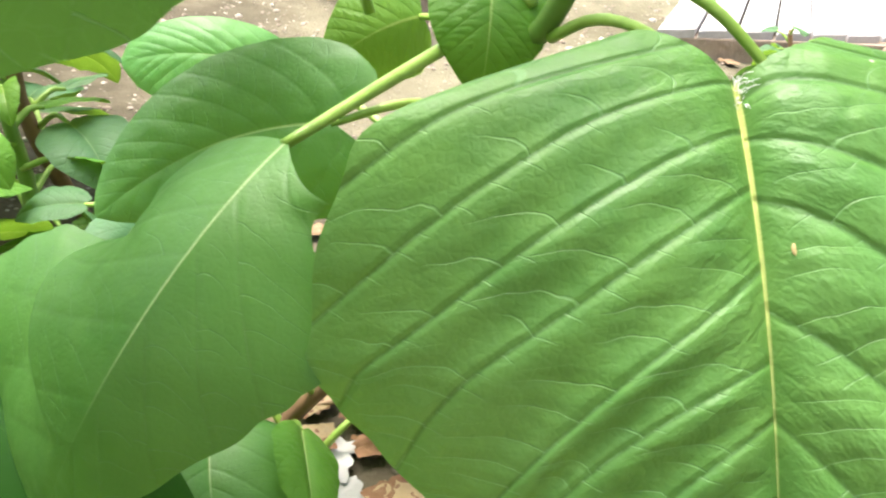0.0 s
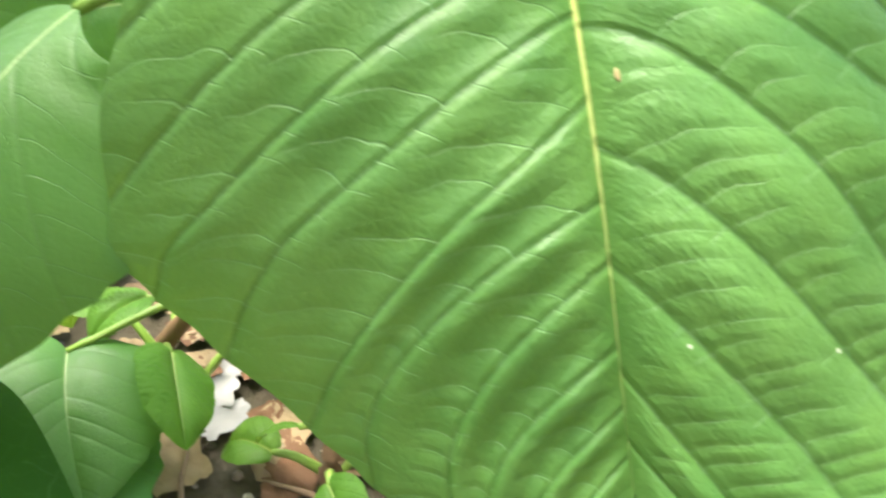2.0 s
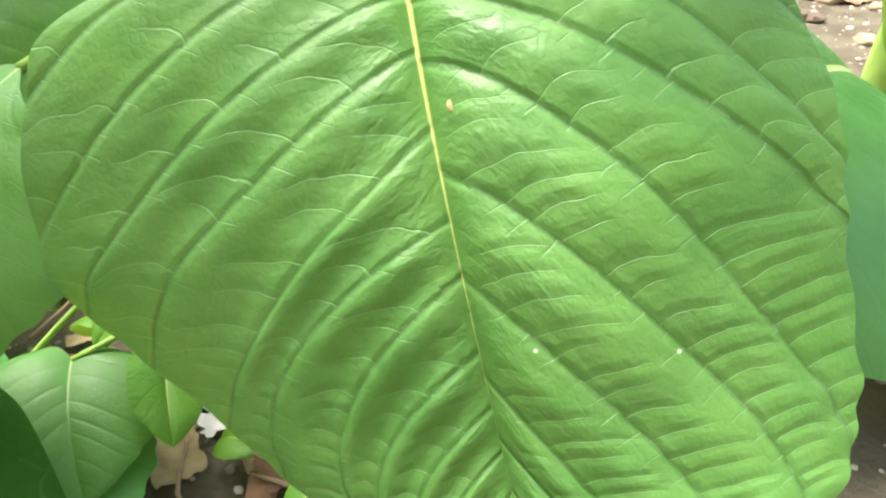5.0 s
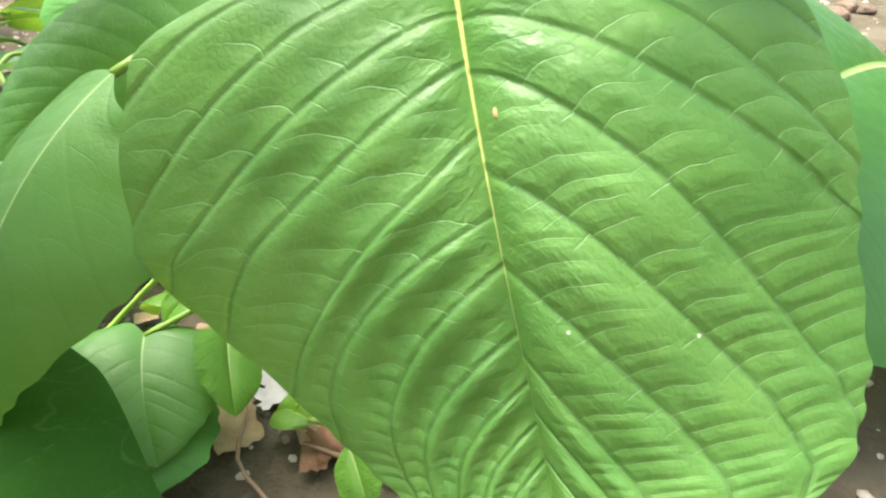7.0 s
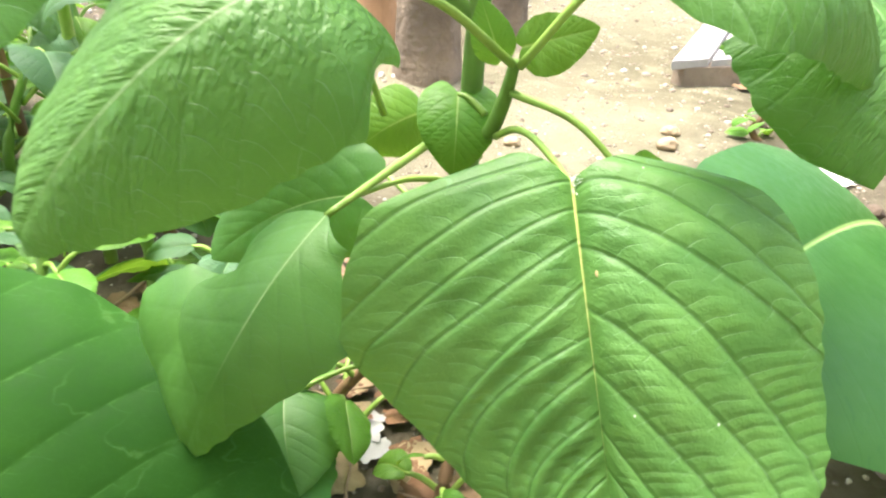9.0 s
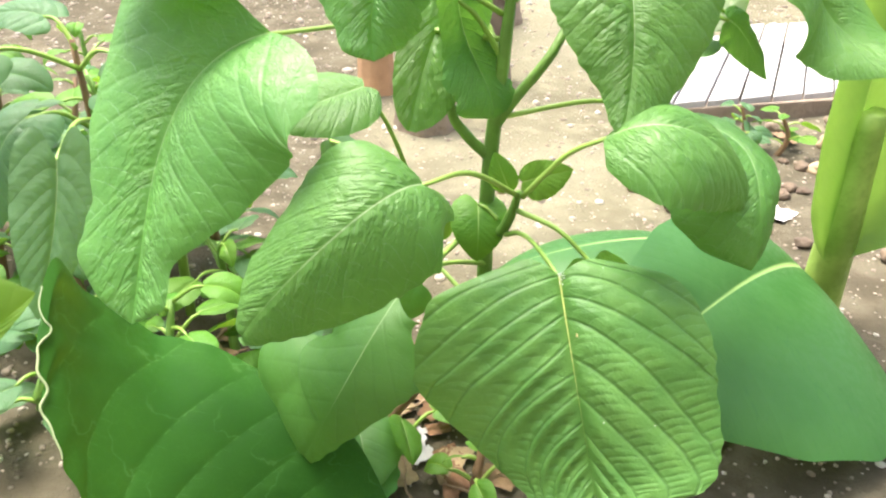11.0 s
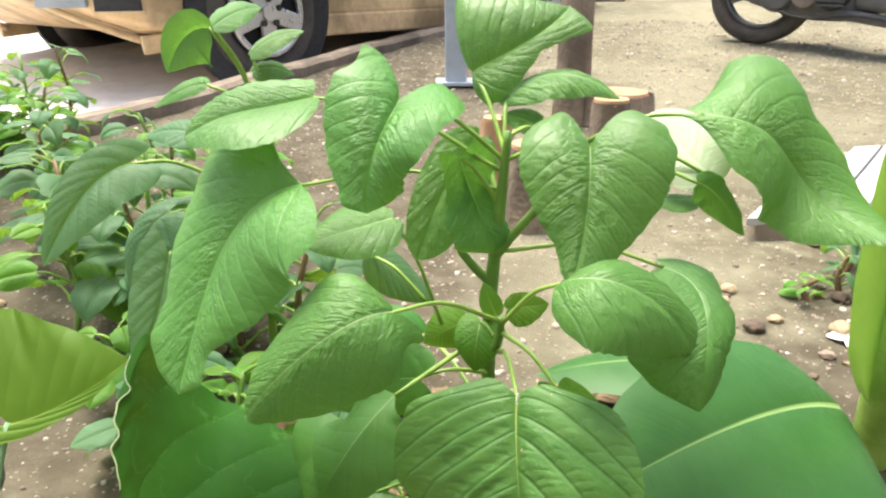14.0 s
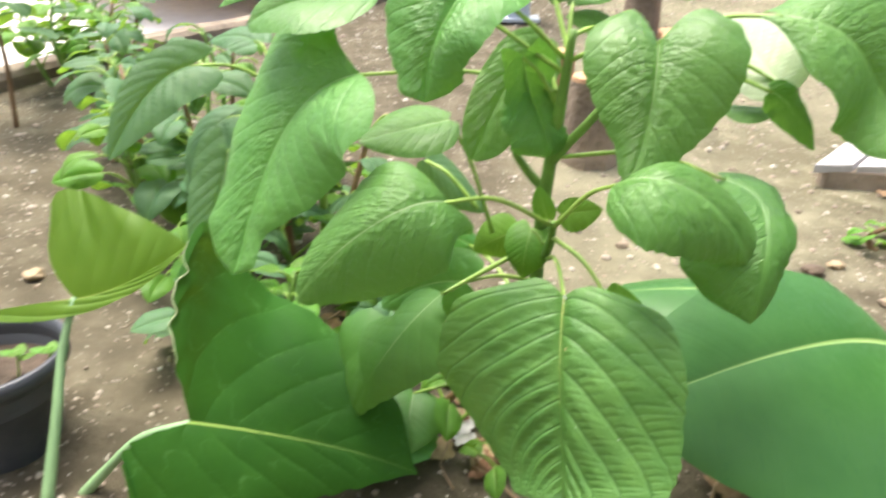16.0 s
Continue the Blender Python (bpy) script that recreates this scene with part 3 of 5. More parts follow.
def build_ground():
    def axis(lo, hi):
        near = np.arange(lo, hi, 0.035)
        far = [0.5, 1, 2, 4, 8, 16, 40, 120, 400, 1500]
        return np.concatenate([lo - np.array(far[::-1]), near, hi + np.array(far)])
    xs, ys = axis(-2.2, 2.8), axis(-1.0, 4.5)
    vs = [(x, y, ground_z(x, y)) for y in ys for x in xs]
    n = len(xs)
    fs = [(j * n + i, j * n + i + 1, (j + 1) * n + i + 1, (j + 1) * n + i) for j in range(len(ys) - 1) for i in range(n - 1)]
    tagged(sheet("ground", vs, fs, GROUND), "dry sandy yard soil with small stones", "ground", kind="structure")


build_ground()

# an added, unseen wall behind the camera cuts low sky light on the leaves
bm = box_bm((12.0, 0.16, 2.3), pose(0.0, -2.0, 1.12))
tagged(part("light_blocking_wall", bm, plain("grey_render", (0.26, 0.25, 0.23), 0.9, scale=5, vary=0.2, bump=0.3)), "unseen plain grey wall added behind the camera to cut low light", "wall", kind="structure")


# ---- the amaranth plant ----
plant = thing("amaranth_plant", (0.012, 0.03, 0.0), "bushy green amaranth plant with broad veined leaves growing in sandy soil", "plant")
tube("stem", [(0.0, 0.065, -0.02), (-0.002, 0.064, 0.12), (-0.003, 0.064, 0.22), (0.0, 0.063, 0.28), (0.004, 0.06, 0.33), (0.009, 0.058, 0.395)], (0.0066, 0.0064, 0.006, 0.0056, 0.005, 0.003), STEM_DARK, plant, "thick dark green ribbed stem", n=36, sides=15, ridge=0.06)
tube("branch", [(0.0, 0.062, 0.283), (0.015, 0.058, 0.305), (0.038, 0.052, 0.337), (0.075, 0.075, 0.385)], (0.0046, 0.004, 0.0036, 0.0025), STEM_DARK, plant, n=16, ridge=0.04)
tube("branch", [(-0.003, 0.064, 0.26), (-0.02, 0.068, 0.277), (-0.031, 0.07, 0.3), (-0.028, 0.07, 0.37)], (0.0046, 0.004, 0.0036, 0.0026), STEM_DARK, plant, n=16)
tube("side_shoot", [(-0.003, 0.062, 0.2), (0.001, 0.042, 0.206), (0.003, 0.026, 0.226), (0.003, 0.012, 0.25)], (0.0046, 0.0042, 0.0038, 0.0026), STEM_DARK, plant, n=18, ridge=0.05)

MAIN_RIB = ((0.0088, -0.0513, 0.2177), (0.0069, -0.0911, 0.1657), (0.0113, -0.1119, 0.1177), (0.0125, -0.1309, 0.0872))
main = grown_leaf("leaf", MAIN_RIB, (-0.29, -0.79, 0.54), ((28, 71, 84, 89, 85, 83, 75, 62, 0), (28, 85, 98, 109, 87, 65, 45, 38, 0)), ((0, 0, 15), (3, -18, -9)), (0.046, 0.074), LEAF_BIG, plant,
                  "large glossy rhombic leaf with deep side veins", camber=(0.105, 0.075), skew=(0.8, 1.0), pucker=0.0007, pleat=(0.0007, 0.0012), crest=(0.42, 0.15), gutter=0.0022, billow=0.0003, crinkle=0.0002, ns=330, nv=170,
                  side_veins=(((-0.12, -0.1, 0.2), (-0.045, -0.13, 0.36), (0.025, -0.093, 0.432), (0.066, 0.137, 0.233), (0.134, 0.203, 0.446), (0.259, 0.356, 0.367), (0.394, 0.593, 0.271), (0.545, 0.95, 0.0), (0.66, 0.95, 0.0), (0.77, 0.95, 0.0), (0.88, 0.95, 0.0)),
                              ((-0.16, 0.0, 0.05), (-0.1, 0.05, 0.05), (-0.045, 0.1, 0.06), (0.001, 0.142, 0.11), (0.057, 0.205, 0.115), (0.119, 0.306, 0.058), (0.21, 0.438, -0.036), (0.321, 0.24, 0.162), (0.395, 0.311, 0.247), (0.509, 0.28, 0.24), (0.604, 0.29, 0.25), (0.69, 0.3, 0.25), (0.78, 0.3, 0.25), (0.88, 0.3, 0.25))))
tube("petiole", [(0.003, 0.034, 0.207), (0.006, 0.016, 0.2165), (0.008, -0.004, 0.2195), (0.009, -0.03, 0.2175), (0.0095, -0.05, 0.2145)], (0.0021, 0.0018, 0.0016, 0.0013), STEM, main)

SILK = plain("white_fibres", (0.85, 0.86, 0.84), 0.8, scale=60, vary=0.05)
rs = np.random.default_rng(77)
for k in range(44):
    u0 = rs.uniform(0.0, 0.045)
    a0 = Vector((0.0095, -0.0495 - 0.11 * u0, 0.2168 - 0.13 * u0))
    b1 = a0 + Vector((rs.uniform(-0.003, 0.0065), rs.uniform(-0.003, 0.003), rs.uniform(-0.001, 0.002)))
    if k % 3:
        b1 = on_leaf(main, b1) + Vector((0, -0.0006, 0.0005))
    tube("white_fibre", [a0, a0.lerp(b1, 0.5) + Vector((0, rs.uniform(-0.0005, 0.0005), rs.uniform(0.0005, 0.0015))), b1], (0.00012, 0.0001, 0.00006), SILK, main, n=7, sides=5)
bm = bmesh.new()
spot = on_leaf(main, (0.0112, -0.081, 0.1905))
bmesh.ops.create_icosphere(bm, subdivisions=2, radius=1.0, matrix=pose(*spot, 52, 8, 0) @ Matrix.Diagonal((0.0011, 0.0014, 0.00022, 1)))
part("brown_spot", bm, plain("dry_leaf_spot", (0.45, 0.36, 0.15), 0.8, scale=200, vary=0.3), main, "small dry tan spot", smooth=True)

# base, mid, tip, one edge, the other edge, shape, further settings, where the stalk leaves the stem
LEAVES = [
    ((-0.067, 0.177, 0.15), (-0.108, 0.18, 0.162), (-0.149, 0.188, 0.155), (-0.103, 0.195, 0.177), (-0.096, 0.166, 0.136), BLUNT, dict(mat=LEAF_SHADED_SMOOTH, wide=0.5, camber=0.1, crinkle=0.0002), (-0.003, 0.066, 0.12)),
    ((-0.067, 0.045, 0.174), (-0.107, 0.052, 0.164), (-0.145, 0.046, 0.142), (-0.115, 0.075, 0.186), (-0.094, 0.036, 0.138), FULL, dict(mat=LEAF_SHADED_SMOOTH, wide=0.42, camber=0.12, lobe=0.15, crinkle=0.0002, pucker=0.0006), (-0.002, 0.06, 0.17)),
    ((-0.012, 0.116, 0.377), (-0.0415, 0.084, 0.3405), (-0.066, 0.051, 0.2875), (-0.08, 0.063, 0.331), (0.005, 0.093, 0.352), BLUNT, dict(wide=0.4, camber=0.1, pucker=0.0018, crinkle=0.0005), (0.004, 0.03, 0.33)),
    ((0.176, 0.048, 0.357), (0.156, 0.07, 0.378), (0.137, 0.099, 0.402), (0.189, 0.086, 0.392), (0.141, 0.048, 0.352), BLUNT, dict(wide=0.5, mat=LEAF_PALE, label="leaf turned to its pale underside, sunlit whiteness put into its colour"), (0.07, 0.075, 0.38)),
    ((0.01, 0.1, 0.418), (0.057, 0.09, 0.436), (0.102, 0.073, 0.417), (0.047, 0.11, 0.436), (0.043, 0.072, 0.417), OVATE, dict(wide=0.45, camber=0.2, wave=0.05, crinkle=0.0003), (0.01, 0.04, 0.365)),
    ((0.036, 0.079, 0.393), (0.024, 0.085, 0.399), (0.005, 0.09, 0.401), (0.025, 0.099, 0.408), (0.019, 0.079, 0.39), OVATE, dict(wide=0.45), (0.03, 0.06, 0.39)),
    ((-0.089, 0.101, 0.308), (-0.125, 0.087, 0.302), (-0.168, 0.077, 0.292), (-0.146, 0.127, 0.308), (-0.122, 0.053, 0.283), OVATE, dict(wide=0.45, camber=0.2), (-0.045, 0.1, 0.20)),
    ((-0.114, 0.14, 0.257), (-0.089, 0.144, 0.235), (-0.051, 0.148, 0.201), (-0.078, 0.174, 0.235), (-0.111, 0.126, 0.226), OVATE, dict(wide=0.45, mat=LEAF_BLUE), (-0.06, 0.11, 0.22)),
    ((-0.011, 0.06, 0.223), (-0.016, 0.042, 0.207), (-0.017, 0.041, 0.183), (-0.035, 0.054, 0.211), (0.008, 0.043, 0.211), FULL, dict(wide=0.42, pucker=0.0008, lobe=0.2, mat=LEAF_YOUNG), (0.0, 0.045, 0.215)),
    ((0.008, 0.019, 0.255), (0.022, 0.013, 0.26), (0.04, 0.006, 0.266), (0.023, 0.017, 0.272), (0.026, 0.006, 0.246), OVATE, dict(wide=0.5, mat=LEAF_YOUNG, wave=0.08), None),
    ((-0.001, 0.021, 0.249), (-0.006, 0.022, 0.261), (-0.011, 0.027, 0.276), (-0.017, 0.028, 0.262), (0.004, 0.02, 0.261), OVATE, dict(wide=0.5, mat=LEAF_YOUNG), None),
    ((-0.021, 0.109, 0.198), (-0.044, 0.102, 0.191), (-0.063, 0.109, 0.174), (-0.051, 0.117, 0.208), (-0.041, 0.101, 0.166), FULL, dict(wide=0.45, camber=0.1, mat=LEAF_YOUNG), (0.0, 0.05, 0.19)),
    ((0.158, 0.028, 0.358), (0.176, 0.029, 0.345), (0.199, 0.026, 0.314), (0.17, 0.03, 0.328), (0.19, 0.037, 0.348), OVATE, dict(wide=0.5, wave=0.08), (0.09, 0.07, 0.36)),
    ((0.135, 0.054, 0.338), (0.155, 0.053, 0.338), (0.175, 0.053, 0.339), (0.159, 0.069, 0.338), (0.15, 0.037, 0.331), OVATE, dict(wide=0.5), (0.07, 0.07, 0.34)),
    ((0.043, -0.031, 0.211), (0.06, -0.03, 0.15), (0.062, -0.035, 0.10), (0.025, -0.02, 0.15), (0.09, -0.035, 0.155), OVATE, dict(wide=0.45), (0.004, 0.018, 0.234)),
]


def petiole(lf, root, b, m, arch=0.1, thick=1.0, via=None):
    b, r = Vector(b), Vector(root)
    if r.z > 0.26 and r.x < 0.035:
        r.x, r.y = 0.001 + max(0.0, r.z - 0.28) * 0.07, 0.06
    knee = Vector(via) if via else r.lerp(b, 0.55) + Vector((0, 0, arch * (b - r).length))
    tube("petiole", [r, knee, b + (Vector(m) - b) * 0.03], tuple(thick * q for q in (0.0021, 0.0018, 0.0013)), STEM, lf)


for i, (b0, m0, t0, l0, r0, shape, opts, root) in enumerate(LEAVES):
    opts = dict(opts)
    mat, label = opts.pop("mat", LEAF), opts.pop("label", "")
    size = (Vector(b0) - Vector(t0)).length
    opts["pucker"] = min(opts.get("pucker", 0.0009), 0.006 * size)
    lf = blade("leaf", b0, m0, t0, l0, r0, mat, plant, label, shapes=(shape, shape), seed=i, ns=70, nv=26, teeth=0.0007, **opts)
    if root:
        petiole(lf, root, b0, m0)


def stalked(root, rib, up, wide, lift, lobe, mat, label, arch=0.1, thick=1.0, via=None, **opts):
    """A large leaf of the plant with its stalk."""
    lf = grown_leaf("leaf", rib, up, wide, lift, lobe, mat, plant, label, seed=len(plant.children), **opts)
    petiole(lf, root, rib[0], rib[1], arch, thick, via)


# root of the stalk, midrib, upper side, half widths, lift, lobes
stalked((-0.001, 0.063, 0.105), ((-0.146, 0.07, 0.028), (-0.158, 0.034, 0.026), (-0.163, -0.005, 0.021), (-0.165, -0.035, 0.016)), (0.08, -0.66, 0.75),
        ((18, 61, 60, 71, 74, 69, 45, 15, 0), (30, 39, 44, 44, 40, 31, 20, 9, 0)), ((20, 5, 3), (-2, -2, -1)), (0.08, 0.06), LEAF_SHADED_SMOOTH, "low shaded leaf beneath the others", camber=(0.1, 0.1), pucker=0.0003, veins=6)
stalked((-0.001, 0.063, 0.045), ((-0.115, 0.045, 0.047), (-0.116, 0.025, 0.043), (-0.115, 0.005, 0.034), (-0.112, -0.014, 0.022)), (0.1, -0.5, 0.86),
        ((12, 26, 36, 38, 36, 30, 20, 9, 0), (12, 26, 36, 38, 36, 30, 20, 9, 0)), ((0, -8, 0), (0, -8, 0)), (0.1, 0.1), LEAF_SHADED_SMOOTH, "low shaded leaf beneath the others", camber=(0.1, 0.1), pucker=0.00025, veins=6)
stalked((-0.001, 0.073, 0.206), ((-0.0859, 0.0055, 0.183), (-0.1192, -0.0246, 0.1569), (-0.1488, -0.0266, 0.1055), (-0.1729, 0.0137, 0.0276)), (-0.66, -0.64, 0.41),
        ((25, 20, 33, 46, 34, 19, 8, 4, 0), (63, 70, 67, 58, 67, 93, 93, 60, 0)), ((-17, -25, -6), (-25, -30, 19)), (-0.07, 0.02), LEAF_SHADED_SMOOTH, "broad smooth leaf, its outer margin curled downward", arch=0.0, thick=1.3, camber=(0.06, 0.1), pucker=0.0003, veins=7, billow=0.0003, fold=0.012, ns=220)
stalked((0, 0.008, 0.25), ((-0.0815, -0.0543, 0.2898), (-0.1272, -0.0809, 0.2823), (-0.1721, -0.0774, 0.2401), (-0.1885, -0.0662, 0.2129)), (-0.29, -0.66, 0.69),
        ((23, 24, 52, 53, 48, 30, 14, 9, 0), (9, 34, 46, 47, 38, 30, 11, 7, 0)), ((-31, -44, -23), (12, -18, 12)), (0.156, 0.007), LEAF, "", camber=(0.1, 0.1), pucker=0.00045, crinkle=0.000325)
stalked((0, 0.02, 0.345), ((-0.154, 0.021, 0.3628), (-0.2072, 0.0236, 0.3288), (-0.2345, -0.0011, 0.2738), (-0.2515, -0.033, 0.2107)), (-0.45, -0.58, 0.68),
        ((68, 80, 92, 99, 90, 65, 22, 24, 0), (64, 91, 101, 68, 54, 36, 40, 20, 0)), ((13, 2, 2), (8, 5, 18)), (0.14, -0.11), LEAF, "large drooping leaf with a notched tip", via=(-0.075, 0.1, 0.352), camber=(0.1, 0.1), pucker=0.00065, crinkle=0.000325, wave=0.012, veins=10)
stalked((0, 0.03, 0.36), ((-0.1513, 0.0897, 0.4187), (-0.1921, 0.0712, 0.4128), (-0.2211, 0.0662, 0.4071), (-0.2558, 0.0693, 0.3899)), (-0.05, -0.46, 0.89),
        ((11, 28, 44, 56, 55, 44, 32, 20, 0), (20, 24, 28, 30, 27, 25, 20, 13, 0)), ((10, 5, 4), (12, 12, 10)), (0.02, 0.06), LEAF, "", camber=(0.08, 0.1), pucker=0.00025, crinkle=0.000325)
stalked((0.005, 0.03, 0.37), ((-0.0768, 0.0347, 0.4246), (-0.0875, 0.0042, 0.4076), (-0.0977, -0.0074, 0.3827), (-0.1, -0.0169, 0.3511)), (0.24, -0.64, 0.73),
        ((38, 47, 50, 41, 38, 28, 27, 17, 0), (47, 41, 51, 49, 42, 32, 20, 18, 0)), ((-7, 30, -3), (24, -15, -1)), (0.47, 0.23), LEAF, "", camber=(0.12, 0.12), pucker=0.00045, crinkle=0.000585, wave=0.015)
stalked((0.004, 0.03, 0.33), ((-0.0291, 0.0615, 0.3728), (-0.0189, 0.065, 0.3389), (-0.0085, 0.0568, 0.3159), (-0.0042, 0.051, 0.2919)), (0.24, -0.8, 0.54),
        ((21, 32, 29, 17, 22, 18, 20, 10, 0), (18, 17, 19, 25, 35, 29, 33, 26, 0)), ((4, 12, 2), (-7, 0, 0)), (0.12, 0.13), LEAF, "", camber=(0.1, 0.1), pucker=0.00035, crinkle=0.000195)
stalked((0.02, 0.045, 0.37), ((0.0653, 0.011, 0.3929), (0.0624, -0.0093, 0.3721), (0.0577, -0.0248, 0.3413), (0.0455, -0.0442, 0.3031)), (-0.05, -0.66, 0.75),
        ((41, 55, 62, 60, 52, 38, 23, 10, 0), (30, 46, 52, 52, 44, 33, 16, 10, 0)), ((13, -6, -9), (-3, -5, 2)), (0.25, 0.28), LEAF, "heart-shaped leaf with blistered green surface", camber=(0.13, 0.13), pucker=0.00045, crinkle=0.00078, wave=0.012)
stalked((0.003, 0.006, 0.249), ((0.0385, -0.035, 0.3012), (0.0667, -0.0599, 0.315), (0.1058, -0.0621, 0.2954), (0.1377, -0.0545, 0.2495)), (0.11, -0.64, 0.76),
        ((21, 30, 33, 31, 29, 27, 24, 24, 0), (23, 36, 45, 52, 49, 41, 27, 11, 0)), ((-40, -23, -12), (-18, -12, -22)), (0.03, -0.04), LEAF, "", camber=(0.1, 0.12), pucker=0.00045, crinkle=0.000325)
stalked((0.01, 0.03, 0.29), ((0.137, 0.0312, 0.2864), (0.1509, -0.0141, 0.2843), (0.1474, -0.0509, 0.262), (0.1423, -0.0663, 0.2104)), (-0.12, -0.67, 0.73),
        ((14, 30, 33, 24, 27, 20, 15, 10, 0), (23, 41, 55, 64, 66, 63, 54, 33, 0)), ((-36, -26, -32), (-17, -14, -14)), (0.1, 0.06), LEAF, "leaf with a shrivelled brownish tip", camber=(0.12, 0.12), pucker=0.00025, crinkle=0.000195, wave=0.03)
stalked((0.06, 0.07, 0.375), ((0.1517, 0.0263, 0.4131), (0.2072, 0.0203, 0.3941), (0.24, 0.0228, 0.357), (0.2795, -0.0443, 0.3307)), (0.11, -0.74, 0.66),
        ((16, 54, 88, 88, 51, 49, 32, 24, 0), (3, 12, 42, 51, 62, 50, 41, 10, 0)), ((-47, 0, -23), (-14, 0, -26)), (0.06, 0.06), LEAF, "", camber=(0.1, 0.1), pucker=0.0005, crinkle=0.00039, wave=0.008, veins=10)
stalked((0.01, 0.04, 0.375), ((-0.0163, 0.1165, 0.4337), (-0.0025, 0.1089, 0.444), (0.0318, 0.109, 0.4626), (0.0662, 0.1256, 0.4875)), (-0.32, -0.79, 0.52),
        ((26, 49, 67, 68, 57, 50, 41, 29, 0), (14, 25, 33, 36, 27, 14, 21, 31, 0)), ((-5, 6, -8), (-12, -8, -3)), (0.05, 0.06), LEAF, "", camber=(0.12, 0.12), pucker=0.0008, crinkle=0.000195)


# ---- taro ----
taro = thing("taro_plant", (-0.33, -0.07, 0.0), "low taro plant with large arrow-shaped leaves on pale stalks", "plant")
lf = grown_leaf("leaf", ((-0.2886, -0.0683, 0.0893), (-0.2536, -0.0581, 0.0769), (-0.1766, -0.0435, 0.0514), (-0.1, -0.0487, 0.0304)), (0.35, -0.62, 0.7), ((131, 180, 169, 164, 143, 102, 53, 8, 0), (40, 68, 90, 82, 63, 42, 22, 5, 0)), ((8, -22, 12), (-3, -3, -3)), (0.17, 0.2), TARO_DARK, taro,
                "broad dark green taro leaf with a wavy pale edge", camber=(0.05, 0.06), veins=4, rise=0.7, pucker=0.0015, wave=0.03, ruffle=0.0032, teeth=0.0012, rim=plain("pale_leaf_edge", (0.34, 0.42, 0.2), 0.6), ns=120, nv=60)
tube("stalk", [(-0.408, -0.062, -0.012), (-0.377, -0.06, 0.0236), (-0.3395, -0.06, 0.0618), (-0.29, -0.068, 0.088)], (0.006, 0.0045, 0.0038, 0.003), TARO_STEM, lf)
lf = blade("leaf", (-0.424, 0.017, 0.151), (-0.377, 0.027, 0.165), (-0.322, 0.042, 0.199), (-0.436, 0.068, 0.24), (-0.391, 0.012, 0.148), TARO_BACKLIT, taro, "yellow-green taro leaf lit from behind", wide=0.22, ns=70, nv=30, lobe=(0.15, 0.75), shapes=(FULL, FULL), veins=4, rise=0.7, pucker=0.0016, wave=0.05, camber=0.08)
tube("stalk", [(-0.4265, -0.085, -0.01), (-0.428, -0.04, 0.06), (-0.431, -0.006, 0.11), (-0.424, 0.018, 0.152)], (0.0058, 0.0045, 0.0038, 0.003), TARO_STEM, lf)

# ---- banana plant ----
banana = thing("banana_plant", (0.45, 0.16, 0.0), "young banana plant with wide blue-green leaves and a rolled upright leaf", "plant")
blade("leaf", (0.385, 0.135, 0.075), (0.25, 0.06, 0.115), (0.06, -0.05, 0.11), (0.26, 0.16, 0.15), (0.255, -0.12, 0.03), BROAD, banana, "wide blue-green leaf with a pale midrib", wide=0.45, ns=80, nv=30, lobe=0.0, shapes=(LONG, LONG), veins=60, rise=0.1, pucker=0.0004, camber=0.12)
blade("leaf", (0.30, 0.215, 0.08), (0.19, 0.225, 0.085), (0.07, 0.235, 0.06), (0.19, 0.28, 0.07), (0.19, 0.16, 0.075), BROAD, banana, "", wide=0.5, ns=60, nv=20, lobe=0.0, shapes=(LONG, LONG), veins=60, rise=0.1, pucker=0.0004, camber=0.1)
tube("pseudostem", [(0.45, 0.16, -0.02), (0.43, 0.14, 0.12), (0.41, 0.12, 0.25)], (0.024, 0.02, 0.012), STEM, banana, "pale green banana stem")
blade("leaf", (0.42, 0.135, 0.08), (0.40, 0.125, 0.28), (0.40, 0.12, 0.62), (0.365, 0.13, 0.28), (0.53, 0.06, 0.28), BROAD_YELLOW, banana, "bright yellow-green upright half-rolled leaf", wide=0.5, ns=60, nv=20, lobe=0.0, shapes=(LONG, LONG), veins=60, rise=0.1, pucker=0.0006, camber=0.5)


